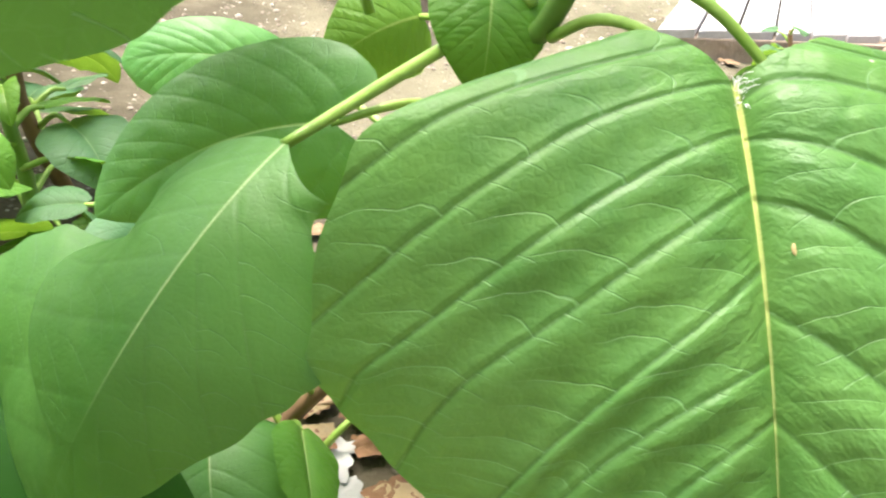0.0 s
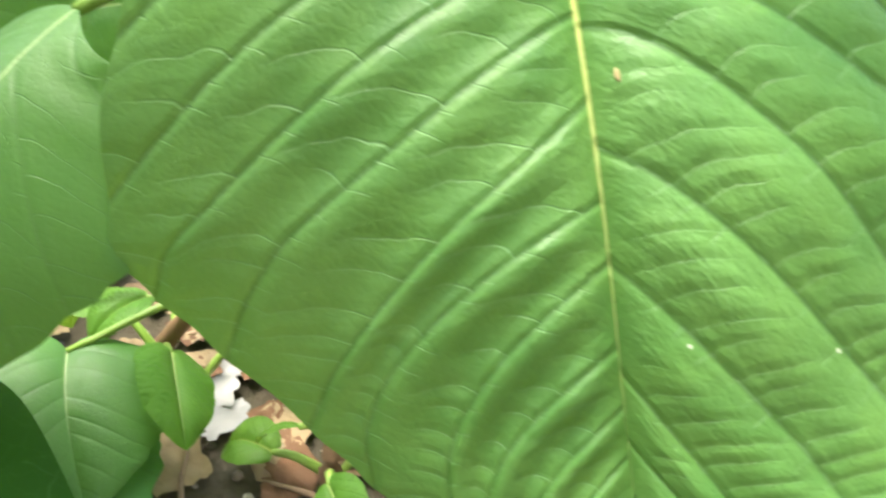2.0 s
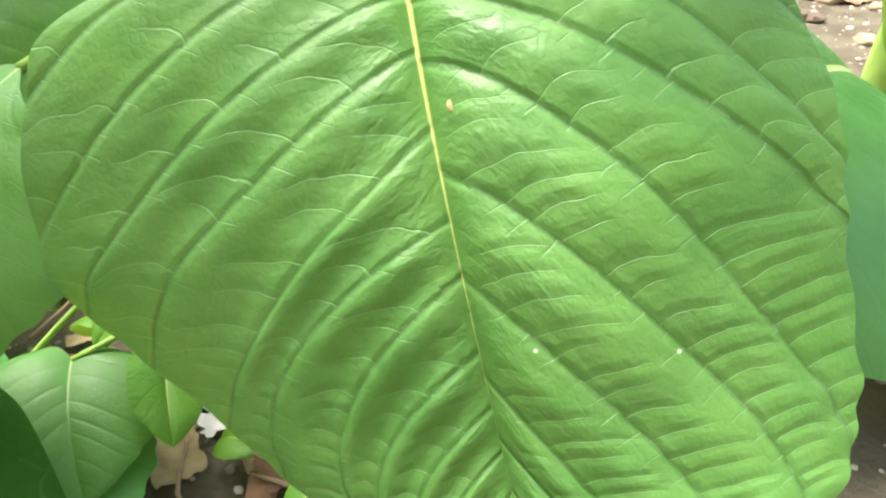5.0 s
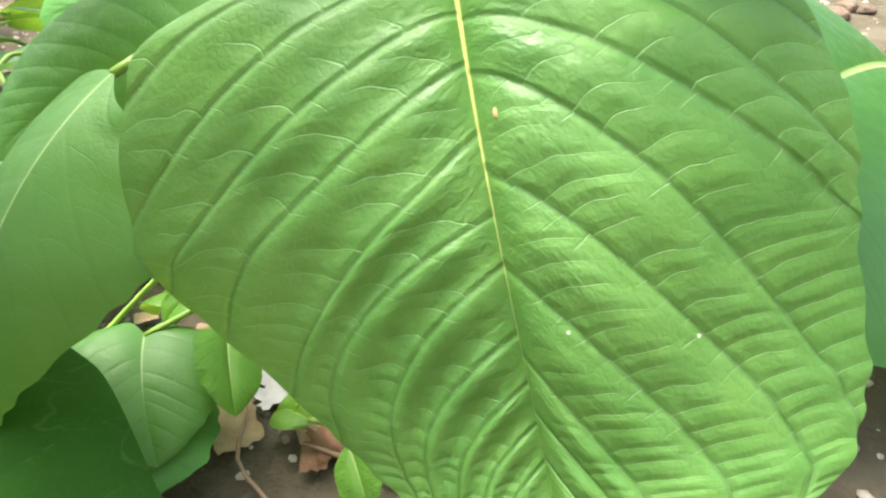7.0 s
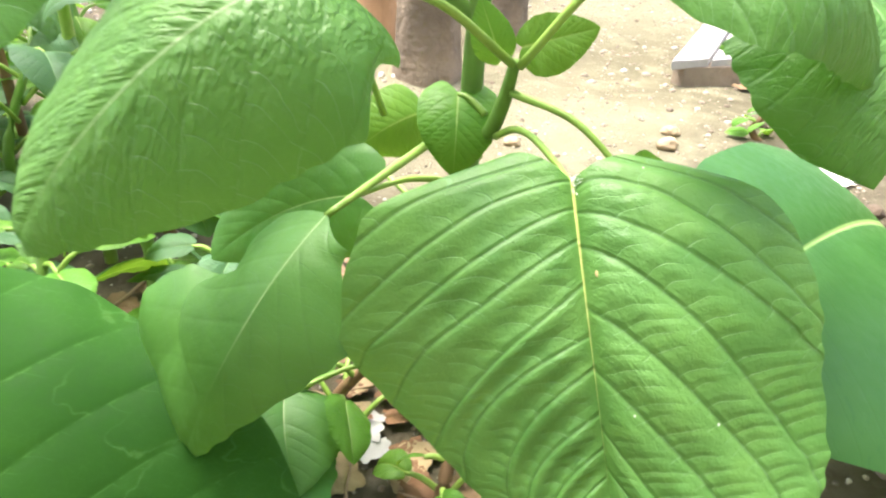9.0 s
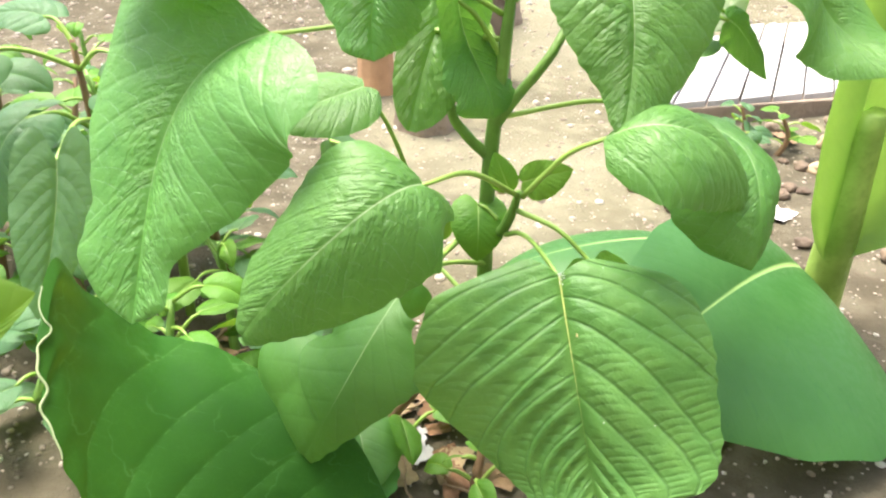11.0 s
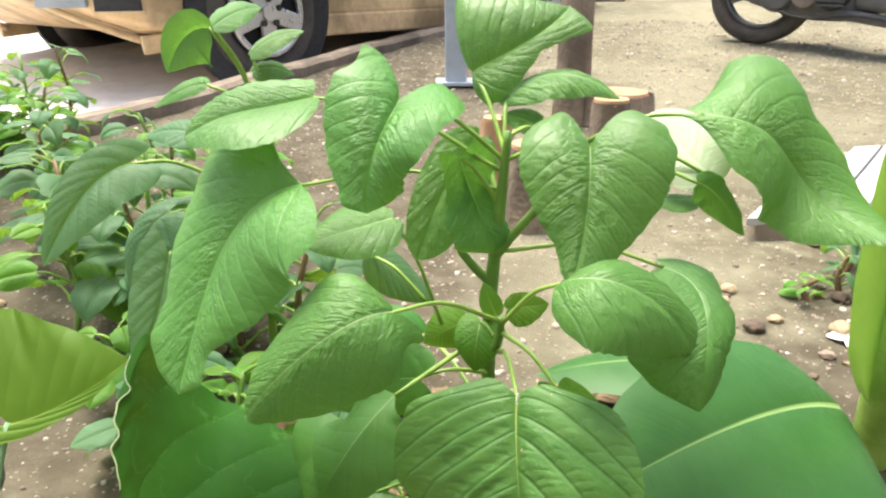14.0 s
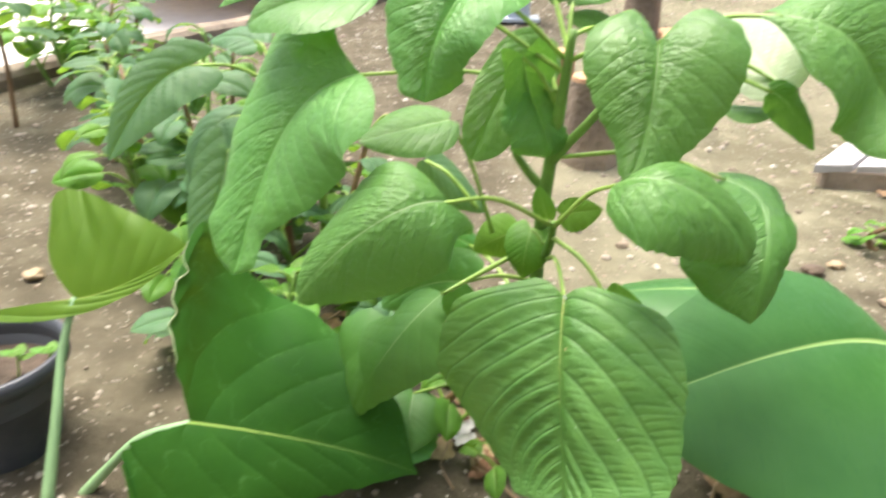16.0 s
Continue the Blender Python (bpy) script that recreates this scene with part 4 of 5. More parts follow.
# ---- young amaranth plants behind ----
def sapling(x, y, h, seed, mat, count, size, label, group, lean=(0.0, 0.0), name="amaranth_seedling", category="plant", start=0.25):
    rng = np.random.default_rng(seed)
    z0 = ground_z(x, y)
    p = thing(name, (x, y, z0), label, category, group)
    top = Vector((x + lean[0], y + lean[1], z0 + h))
    foot = Vector((x, y, z0 - 0.015))
    bend = foot.lerp(top, 0.5) + Vector((rng.normal(0, 0.02), rng.normal(0, 0.02), 0))
    tube("stem", [foot, bend, top], (0.006, 0.005, 0.003), STEM_BROWN if seed % 2 else STEM_DARK, p, n=12, sides=8)
    for k in range(count):
        u = start + (1 - start) * (k + rng.uniform(0, 0.6)) / count
        at0 = foot.lerp(bend, u * 2) if u < 0.5 else bend.lerp(top, u * 2 - 1)
        a = k * 2.4 + rng.uniform(-0.5, 0.5)
        out = Vector((math.cos(a), math.sin(a), 0))
        s = size * rng.uniform(0.65, 1.2) * (1.15 - 0.5 * u)
        b0 = at0 + out * s * rng.uniform(0.45, 0.8) + Vector((0, 0, s * rng.uniform(0.1, 0.5)))
        droop = rng.uniform(0.1, 0.9)
        d = (out + Vector((rng.normal(0, 0.25), rng.normal(0, 0.25), 0))).normalized()
        m0 = b0 + d * s * 0.5 - Vector((0, 0, s * 0.10 * droop))
        t0 = b0 + d * s * (1 - 0.3 * droop) - Vector((0, 0, s * 0.6 * droop))
        side = d.cross(Vector((0, 0, 1))).normalized()
        roll = rng.normal(0, 0.35)
        sv = side * math.cos(roll) + Vector((0, 0, 1)) * math.sin(roll)
        c0 = b0 + d * s * 0.4
        lf = blade("leaf", b0, m0, t0, c0 + sv * s * 0.36, c0 - sv * s * 0.36, mat, p, shapes=(OVATE, OVATE), seed=seed * 31 + k, ns=20, nv=8, camber=0.15, wave=0.04, pucker=0.0012, wide=0.4)
        tube("petiole", [at0, at0.lerp(b0, 0.6) + Vector((0, 0, 0.1 * s)), b0], (0.0022, 0.0018, 0.0013), STEM, lf, n=7, sides=6)
    return p


BLUE_LABEL = "slim young plant with drooping bluish-green leaves"
YOUNG_LABEL = "slim young plant with small bright green leaves"
for x, y, h, seed, mat, count, size, lab in (
    (-0.50, 0.46, 0.26, 1, LEAF_BLUE, 9, 0.10, BLUE_LABEL), (-0.66, 0.60, 0.25, 3, LEAF_BLUE, 8, 0.10, BLUE_LABEL), (-0.40, 0.62, 0.22, 5, LEAF_YOUNG, 8, 0.07, YOUNG_LABEL),
    (-0.80, 0.82, 0.26, 7, LEAF_BLUE, 9, 0.10, BLUE_LABEL), (-0.30, 0.36, 0.20, 8, LEAF_BLUE, 7, 0.09, BLUE_LABEL), (-0.56, 0.85, 0.24, 9, LEAF_YOUNG, 9, 0.07, YOUNG_LABEL),
    (-0.46, 0.40, 0.20, 30, LEAF_BLUE, 10, 0.075, BLUE_LABEL), (-0.60, 0.44, 0.22, 32, LEAF_YOUNG, 10, 0.07, YOUNG_LABEL), (-0.52, 0.62, 0.26, 34, LEAF_BLUE, 11, 0.08, BLUE_LABEL), (-0.72, 0.70, 0.24, 36, LEAF_BLUE, 10, 0.08, BLUE_LABEL), (-0.36, 0.50, 0.25, 38, LEAF_BLUE, 10, 0.075, BLUE_LABEL),
    (-0.42, 0.80, 0.26, 42, LEAF_YOUNG, 11, 0.07, YOUNG_LABEL), (-0.66, 0.95, 0.26, 44, LEAF_BLUE, 11, 0.08, BLUE_LABEL), (-0.90, 1.05, 0.26, 46, LEAF_BLUE, 12, 0.09, BLUE_LABEL),
    (-0.30, 0.48, 0.27, 14, LEAF_YOUNG, 12, 0.07, YOUNG_LABEL), (-0.20, 0.33, 0.24, 15, LEAF_BLUE, 9, 0.07, BLUE_LABEL), (-0.46, 0.30, 0.10, 16, LEAF_YOUNG, 7, 0.06, YOUNG_LABEL),
    (-0.26, 0.16, 0.12, 18, LEAF_YOUNG, 9, 0.06, YOUNG_LABEL), (-0.15, 0.16, 0.10, 20, LEAF_BLUE, 7, 0.055, BLUE_LABEL), (-0.34, 0.20, 0.10, 26, LEAF_BLUE, 9, 0.06, BLUE_LABEL), (-0.24, 0.06, 0.07, 28, LEAF_YOUNG, 8, 0.05, YOUNG_LABEL),
    (-0.22, 0.24, 0.13, 12, LEAF_YOUNG, 6, 0.06, YOUNG_LABEL), (-0.38, 0.30, 0.12, 13, LEAF_BLUE, 6, 0.07, BLUE_LABEL)):
    sapling(x, y, h, seed, mat, count + 5, size, lab, "young plants behind the large one")

# the tall one, its top leaves spread over the kerb
tall = thing("amaranth_seedling", (-0.27, 0.33, ground_z(-0.27, 0.33)), "tall young amaranth with long pale stalks and a few wide leaves", "plant", "young plants behind the large one")
tube("stem", [(-0.27, 0.33, -0.015), (-0.265, 0.33, 0.2), (-0.262, 0.34, 0.40)], (0.006, 0.005, 0.003), STEM, tall)
for b0, m0, t0, l0, r0 in (
    ((-0.295, 0.30, 0.462), (-0.325, 0.305, 0.452), (-0.345, 0.295, 0.415), (-0.365, 0.30, 0.45), (-0.29, 0.30, 0.425)),
    ((-0.29, 0.30, 0.463), (-0.265, 0.31, 0.478), (-0.24, 0.32, 0.482), (-0.27, 0.335, 0.49), (-0.265, 0.29, 0.46)),
    ((-0.262, 0.34, 0.43), (-0.235, 0.345, 0.448), (-0.20, 0.35, 0.455), (-0.235, 0.37, 0.455), (-0.232, 0.325, 0.432)),
    ((-0.262, 0.34, 0.41), (-0.24, 0.345, 0.415), (-0.215, 0.35, 0.405), (-0.238, 0.365, 0.42), (-0.24, 0.325, 0.40)),
    ((-0.31, 0.31, 0.40), (-0.335, 0.31, 0.395), (-0.37, 0.305, 0.375), (-0.338, 0.325, 0.402), (-0.338, 0.295, 0.383))):
    lf = blade("leaf", b0, m0, t0, l0, r0, LEAF, tall, ns=26, nv=10, wide=0.45, camber=0.15, wave=0.03)
    tube("petiole", [(-0.263, 0.335, 0.37), (Vector(b0) + Vector((-0.263, 0.335, 0.37))) / 2 + Vector((0.008, 0, 0)), b0], (0.0026, 0.0022, 0.0016), STEM, lf, n=8, sides=8)

# a drooping bluish leaf on a long stalk
droop = thing("amaranth_seedling", (-0.335, 0.40, ground_z(-0.335, 0.40)), "young amaranth with large drooping bluish-green leaves", "plant", "young plants behind the large one")
tube("stem", [(-0.335, 0.40, -0.015), (-0.34, 0.395, 0.14), (-0.345, 0.40, 0.30)], (0.006, 0.005, 0.003), STEM_BROWN, droop)
for b0, m0, t0, l0, r0 in (
    ((-0.43, 0.344, 0.30), (-0.47, 0.306, 0.273), (-0.502, 0.249, 0.205), (-0.475, 0.333, 0.318), (-0.432, 0.286, 0.248)),
    ((-0.39, 0.345, 0.235), (-0.415, 0.315, 0.205), (-0.42, 0.285, 0.145), (-0.45, 0.32, 0.19), (-0.385, 0.30, 0.18)),
    ((-0.36, 0.33, 0.205), (-0.372, 0.295, 0.18), (-0.375, 0.27, 0.125), (-0.405, 0.295, 0.165), (-0.345, 0.29, 0.16)),
    ((-0.325, 0.172, 0.246), (-0.331, 0.14, 0.2), (-0.346, 0.1, 0.146), (-0.367, 0.122, 0.185), (-0.303, 0.144, 0.196)),
    ((-0.285, 0.30, 0.30), (-0.27, 0.27, 0.295), (-0.25, 0.24, 0.27), (-0.25, 0.275, 0.30), (-0.285, 0.25, 0.275)),
    ((-0.37, 0.42, 0.32), (-0.40, 0.43, 0.325), (-0.44, 0.44, 0.315), (-0.40, 0.46, 0.335), (-0.40, 0.40, 0.31)),
    ((-0.31, 0.37, 0.25), (-0.285, 0.35, 0.235), (-0.265, 0.33, 0.19), (-0.265, 0.365, 0.235), (-0.30, 0.325, 0.215))):
    lf = blade("leaf", b0, m0, t0, l0, r0, LEAF_BLUE, droop, ns=40, nv=16, wide=0.4, camber=0.12, wave=0.03, pucker=0.0018, shapes=(FULL, FULL), lobe=0.2, crinkle=0.0003)
    k0 = Vector((-0.342, 0.397, b0[2] - 0.03))
    tube("petiole", [k0, (Vector(b0) + k0) / 2 + Vector((0, 0, 0.012)), b0], (0.0028, 0.0023, 0.0018), STEM, lf, n=8, sides=8)

# leafy bush beside the kerb
for k in range(7):
    a = k * 2.4
    x, y = -1.16 + 0.13 * (k / 6) ** 0.5 * math.cos(a), 1.36 + 0.12 * (k / 6) ** 0.5 * math.sin(a)
    sapling(x, y, 0.20 + 0.035 * (k % 4), 60 + k, LEAF_YOUNG if k % 3 else LEAF_BLUE, 15, 0.085, "leafy bush with many pointed lobes of leaf beside the kerb", "bushes by the kerb", lean=(0.05 * math.cos(a), 0.05 * math.sin(a)), name="leafy_bush", start=0.3)
sapling(-1.17, 1.02, 0.36, 23, LEAF_BLUE, 14, 0.12, "woody young tree with a brown trunk", "", name="young_tree", start=0.6)
# weeds by the planks
for x, y, h, seed, s in ((0.66, 0.60, 0.07, 31, 0.05), (0.72, 0.70, 0.09, 33, 0.05), (0.60, 0.56, 0.05, 35, 0.04), (0.78, 0.66, 0.08, 37, 0.05)):
    sapling(x, y, h, seed, LEAF_BLUE if seed < 34 else LEAF_YOUNG, 8, s, "small green weed with round leaves in the soil", "weeds", name="weed")
for x, y, h, seed, s in ((-0.06, 0.06, 0.06, 41, 0.05), (0.06, 0.09, 0.05, 43, 0.05), (-0.02, 0.0, 0.04, 45, 0.035)):
    sapling(x, y, h, seed, LEAF_YOUNG, 6, s, "small seedling at the foot of the large plant", "weeds", name="weed")


# ---- kerb and road ----
KERB = plain("old_concrete", (0.16, 0.128, 0.094), 0.95, scale=14, vary=0.4, bump=0.6, second=(0.22, 0.18, 0.135))
ROAD = plain("pale_concrete_road", (0.74, 0.72, 0.67), 0.9, scale=6, vary=0.08, bump=0.3)


def strip(name, profile, mat, label, category, rough=0.004):
    """A band along the kerb's line; the profile gives how far across it and how high."""
    vs, fs = [], []
    stations = [-60, -30, -15, -8, -5] + list(np.arange(-3, 6, 0.06)) + [7, 9, 12, 20, 40]
    for a in stations:
        for b, z in profile:
            p = K0 + KU * float(a) + KV * b
            vs.append((p.x, p.y, rise_at(p.y) + z + rough * (noise.noise((a * 2, b * 5, 0)) + 0.6 * noise.noise((a * 9, b * 30, 4)))))
    n = len(profile)
    for j in range(len(stations) - 1):
        for i in range(n - 1):
            fs.append((j * n + i, (j + 1) * n + i, (j + 1) * n + i + 1, j * n + i + 1))
    tagged(sheet(name, vs, fs, mat, smooth=False), label, category, kind="structure")


strip("kerb", ((-0.045, -0.1), (-0.045, 0.03), (-0.03, 0.045), (0.03, 0.045), (0.045, 0.03), (0.045, -0.12)), KERB, "old brown-grey concrete kerb between yard and road", "kerb", 0.009)
strip("road", ((0.02, -0.06), (0.6, -0.055), (1.5, -0.05), (3.0, -0.05), (5.5, -0.06), (9.0, -0.06)), ROAD, "bright sunlit concrete road", "road")

# ---- post, trunk and stumps ----
METAL_POST = plain("pale_blue_metal", (0.42, 0.48, 0.54), 0.5, metal=0.2, scale=12, vary=0.08, bump=0.05)
BARK = plain("grey_bark", (0.23, 0.18, 0.13), 0.95, scale=30, vary=0.4, bump=0.9)
CUT = plain("cut_wood", (0.5, 0.3, 0.16), 0.85, scale=20, vary=0.2, bump=0.3)
post = thing("post", (0.04, 2.36, rise_at(2.36)), "pale blue-grey square metal post set in the yard", "post")
part("shaft", box_bm((0.085, 0.085, 2.4), pose(0.04, 2.36, rise_at(2.36) + 1.17)), METAL_POST, post, bevel=0.006)
part("base_plate", box_bm((0.16, 0.16, 0.012), pose(0.04, 2.36, rise_at(2.36) + 0.004)), METAL_POST, post)


def stump(x, y, h, r, label, tall, skin=None):
    z0 = rise_at(y)
    st = thing("tree_trunk_with_bark" if tall else "tree_stump", (x, y, z0), label, "tree" if tall else "stump")
    n, rows = 32, 18
    bm = bmesh.new()
    ring = []
    for j in range(rows):
        z = -0.03 + (h + 0.03) * j / (rows - 1)
        row = []
        for k in range(n):
            a = 2 * math.pi * k / n
            rr = r * (1 + 0.25 * math.exp(-max(z, 0) * 12)) * (1 + 0.12 * noise.noise((math.cos(a) * 2 + x, math.sin(a) * 2, z * 4)) + 0.05 * noise.noise((math.cos(a) * 9, math.sin(a) * 9, z * 6)))
            row.append(bm.verts.new((x + rr * math.cos(a), y + rr * math.sin(a), z0 + z)))
        ring.append(row)
    for j in range(rows - 1):
        for k in range(n):
            bm.faces.new((ring[j][k], ring[j][(k + 1) % n], ring[j + 1][(k + 1) % n], ring[j + 1][k]))
    part("bark" if skin is None else "split_wood", bm, skin or BARK, st, smooth=True)
    bm = bmesh.new()
    bmesh.ops.create_cone(bm, cap_ends=True, segments=32, radius1=r * 1.0, radius2=r * 0.95, depth=0.014, matrix=pose(x, y, z0 + h))
    part("cut_face", bm, CUT, st, "freshly sawn pale orange wood")
    return st


stump(0.405, 1.80, 2.6, 0.052, "thin grey trunk rising behind the plant", True)
stump(0.165, 0.965, 0.172, 0.052, "sawn tree stump with rough bark and orange wood", False)
stump(0.39, 1.23, 0.2, 0.045, "grey sawn stump with streaked bark", False)
stump(0.55, 1.80, 0.085, 0.105, "low sawn tree stump with a pale cut face", False)
stump(0.104, 1.2, 0.165, 0.036, "short split stump of bare orange wood", False, CUT)


# ---- planks ----
PLANK = plain("weathered_white_board", (0.47, 0.46, 0.46), 0.8, scale=16, vary=0.12, bump=0.3)
PLANK_EDGE = plain("weathered_wood", (0.3, 0.24, 0.18), 0.9, scale=25, vary=0.3, bump=0.5)
stack = thing("plank_platform", (0.95, 1.15, rise_at(1.15)), "low platform of whitewashed weathered boards on bearers", "platform")
for k in range(7):
    c = -0.075 + 0.0615 * k
    x0, y0 = (c + 0.65 * 0.85) / 0.76, 0.85
    ln = (0.4, 0.62, 0.75, 0.74, 0.75, 0.73, 0.75)[k]
    zc = 0.045 + rise_at(y0 + 0.38 * ln)
    m = pose(x0 + 0.65 * ln / 2, y0 + 0.76 * ln / 2, zc, 3.6, 0.6 * (k % 3 - 1), -40.5)
    bm = box_bm((0.0565, ln, 0.018), Matrix.Identity(4))
    for v in bm.verts:
        v.co.y += 0.855 * v.co.x
        v.co = m @ v.co
    part("board", bm, PLANK, stack, bevel=0.0025)
for y in (0.862, 1.30):
    part("bearer", box_bm((0.62, 0.045, 0.045), pose(0.93 + 0.8 * (y - 0.86), y, 0.014 + rise_at(y), 0, 0, -2)), PLANK_EDGE, stack, bevel=0.003)


# ---- helpers for the vehicles ----
def ring_bm(r, w, m, n=48, k=14, squash=0.75):
    """A tyre: a ring of the outer radius r and the width w, its axle along y."""
    bm = bmesh.new()
    rows = []
    for i in range(n):
        a = 2 * math.pi * i / n
        row = []
        for j in range(k):
            c = 2 * math.pi * j / k
            rr = r - w * squash * 0.5 * (1 - math.cos(c))
            yy = w * 0.5 * math.copysign(abs(math.sin(c)) ** 0.6, math.sin(c))
            row.append(bm.verts.new(m @ Vector((rr * math.cos(a), yy, rr * math.sin(a)))))
        rows.append(row)
    for i in range(n):
        for j in range(k):
            bm.faces.new((rows[i][j], rows[(i + 1) % n][j], rows[(i + 1) % n][(j + 1) % k], rows[i][(j + 1) % k]))
    bmesh.ops.recalc_face_normals(bm, faces=bm.faces[:])
    return bm


def disc_bm(r0, r1, depth, m, n=40):
    """A short cylinder with its axle along y."""
    bm = bmesh.new()
    bmesh.ops.create_cone(bm, cap_ends=True, segments=n, radius1=r0, radius2=r1, depth=depth, matrix=m @ pose(0, 0, 0, 90, 0, 0))
    return bm


def loft_bm(sections, m):
    """A closed hull through cross-sections: each is x and a ring of (y, z)."""
    bm = bmesh.new()
    rows = [[bm.verts.new(m @ Vector((x, y, z))) for y, z in ring] for x, ring in sections]
    n = len(rows[0])
    for a, b in zip(rows, rows[1:]):
        for j in range(n):
            bm.faces.new((a[j], a[(j + 1) % n], b[(j + 1) % n], b[j]))
    bm.faces.new(rows[0][::-1])
    bm.faces.new(rows[-1])
    bmesh.ops.recalc_face_normals(bm, faces=bm.faces[:])
    return bm


def rounded(hw, z0, z1, top=0.8):
    """A ring of a body's section, narrower towards the top."""
    return [(hw * 0.9, z0), (hw, z0 + 0.1 * (z1 - z0)), (hw, z0 + 0.55 * (z1 - z0)), (hw * (0.5 + 0.5 * top), z0 + 0.85 * (z1 - z0)), (hw * top, z1),
            (-hw * top, z1), (-hw * (0.5 + 0.5 * top), z0 + 0.85 * (z1 - z0)), (-hw, z0 + 0.55 * (z1 - z0)), (-hw, z0 + 0.1 * (z1 - z0)), (-hw * 0.9, z0)]


RUBBER = plain("dusty_rubber", (0.07, 0.062, 0.054), 0.9, scale=40, vary=0.3, bump=0.3)
ALLOY = plain("silver_alloy", (0.6, 0.6, 0.6), 0.35, metal=0.8, scale=20, vary=0.08, bump=0.03)
DARK_GAP = plain("dark_gap", (0.03, 0.03, 0.03), 0.8, scale=20, vary=0.2)
TAN = plain("dusty_tan_paint", (0.36, 0.25, 0.12), 0.6, scale=14, vary=0.45, bump=0.25, second=(0.5, 0.36, 0.2))
BLUEGREY = plain("faded_blue_grey_plastic", (0.3, 0.33, 0.36), 0.5, scale=12, vary=0.3, bump=0.1)
GREY_PLASTIC = plain("grey_plastic", (0.085, 0.088, 0.09), 0.5, scale=12, vary=0.25, bump=0.08)
GLASSY = plain("dark_glass", (0.03, 0.035, 0.04), 0.1, scale=5, vary=0.1, bump=0.0)
LAMP_CLEAR = plain("lamp_glass", (0.7, 0.72, 0.72), 0.15, scale=8, vary=0.1, bump=0.0)


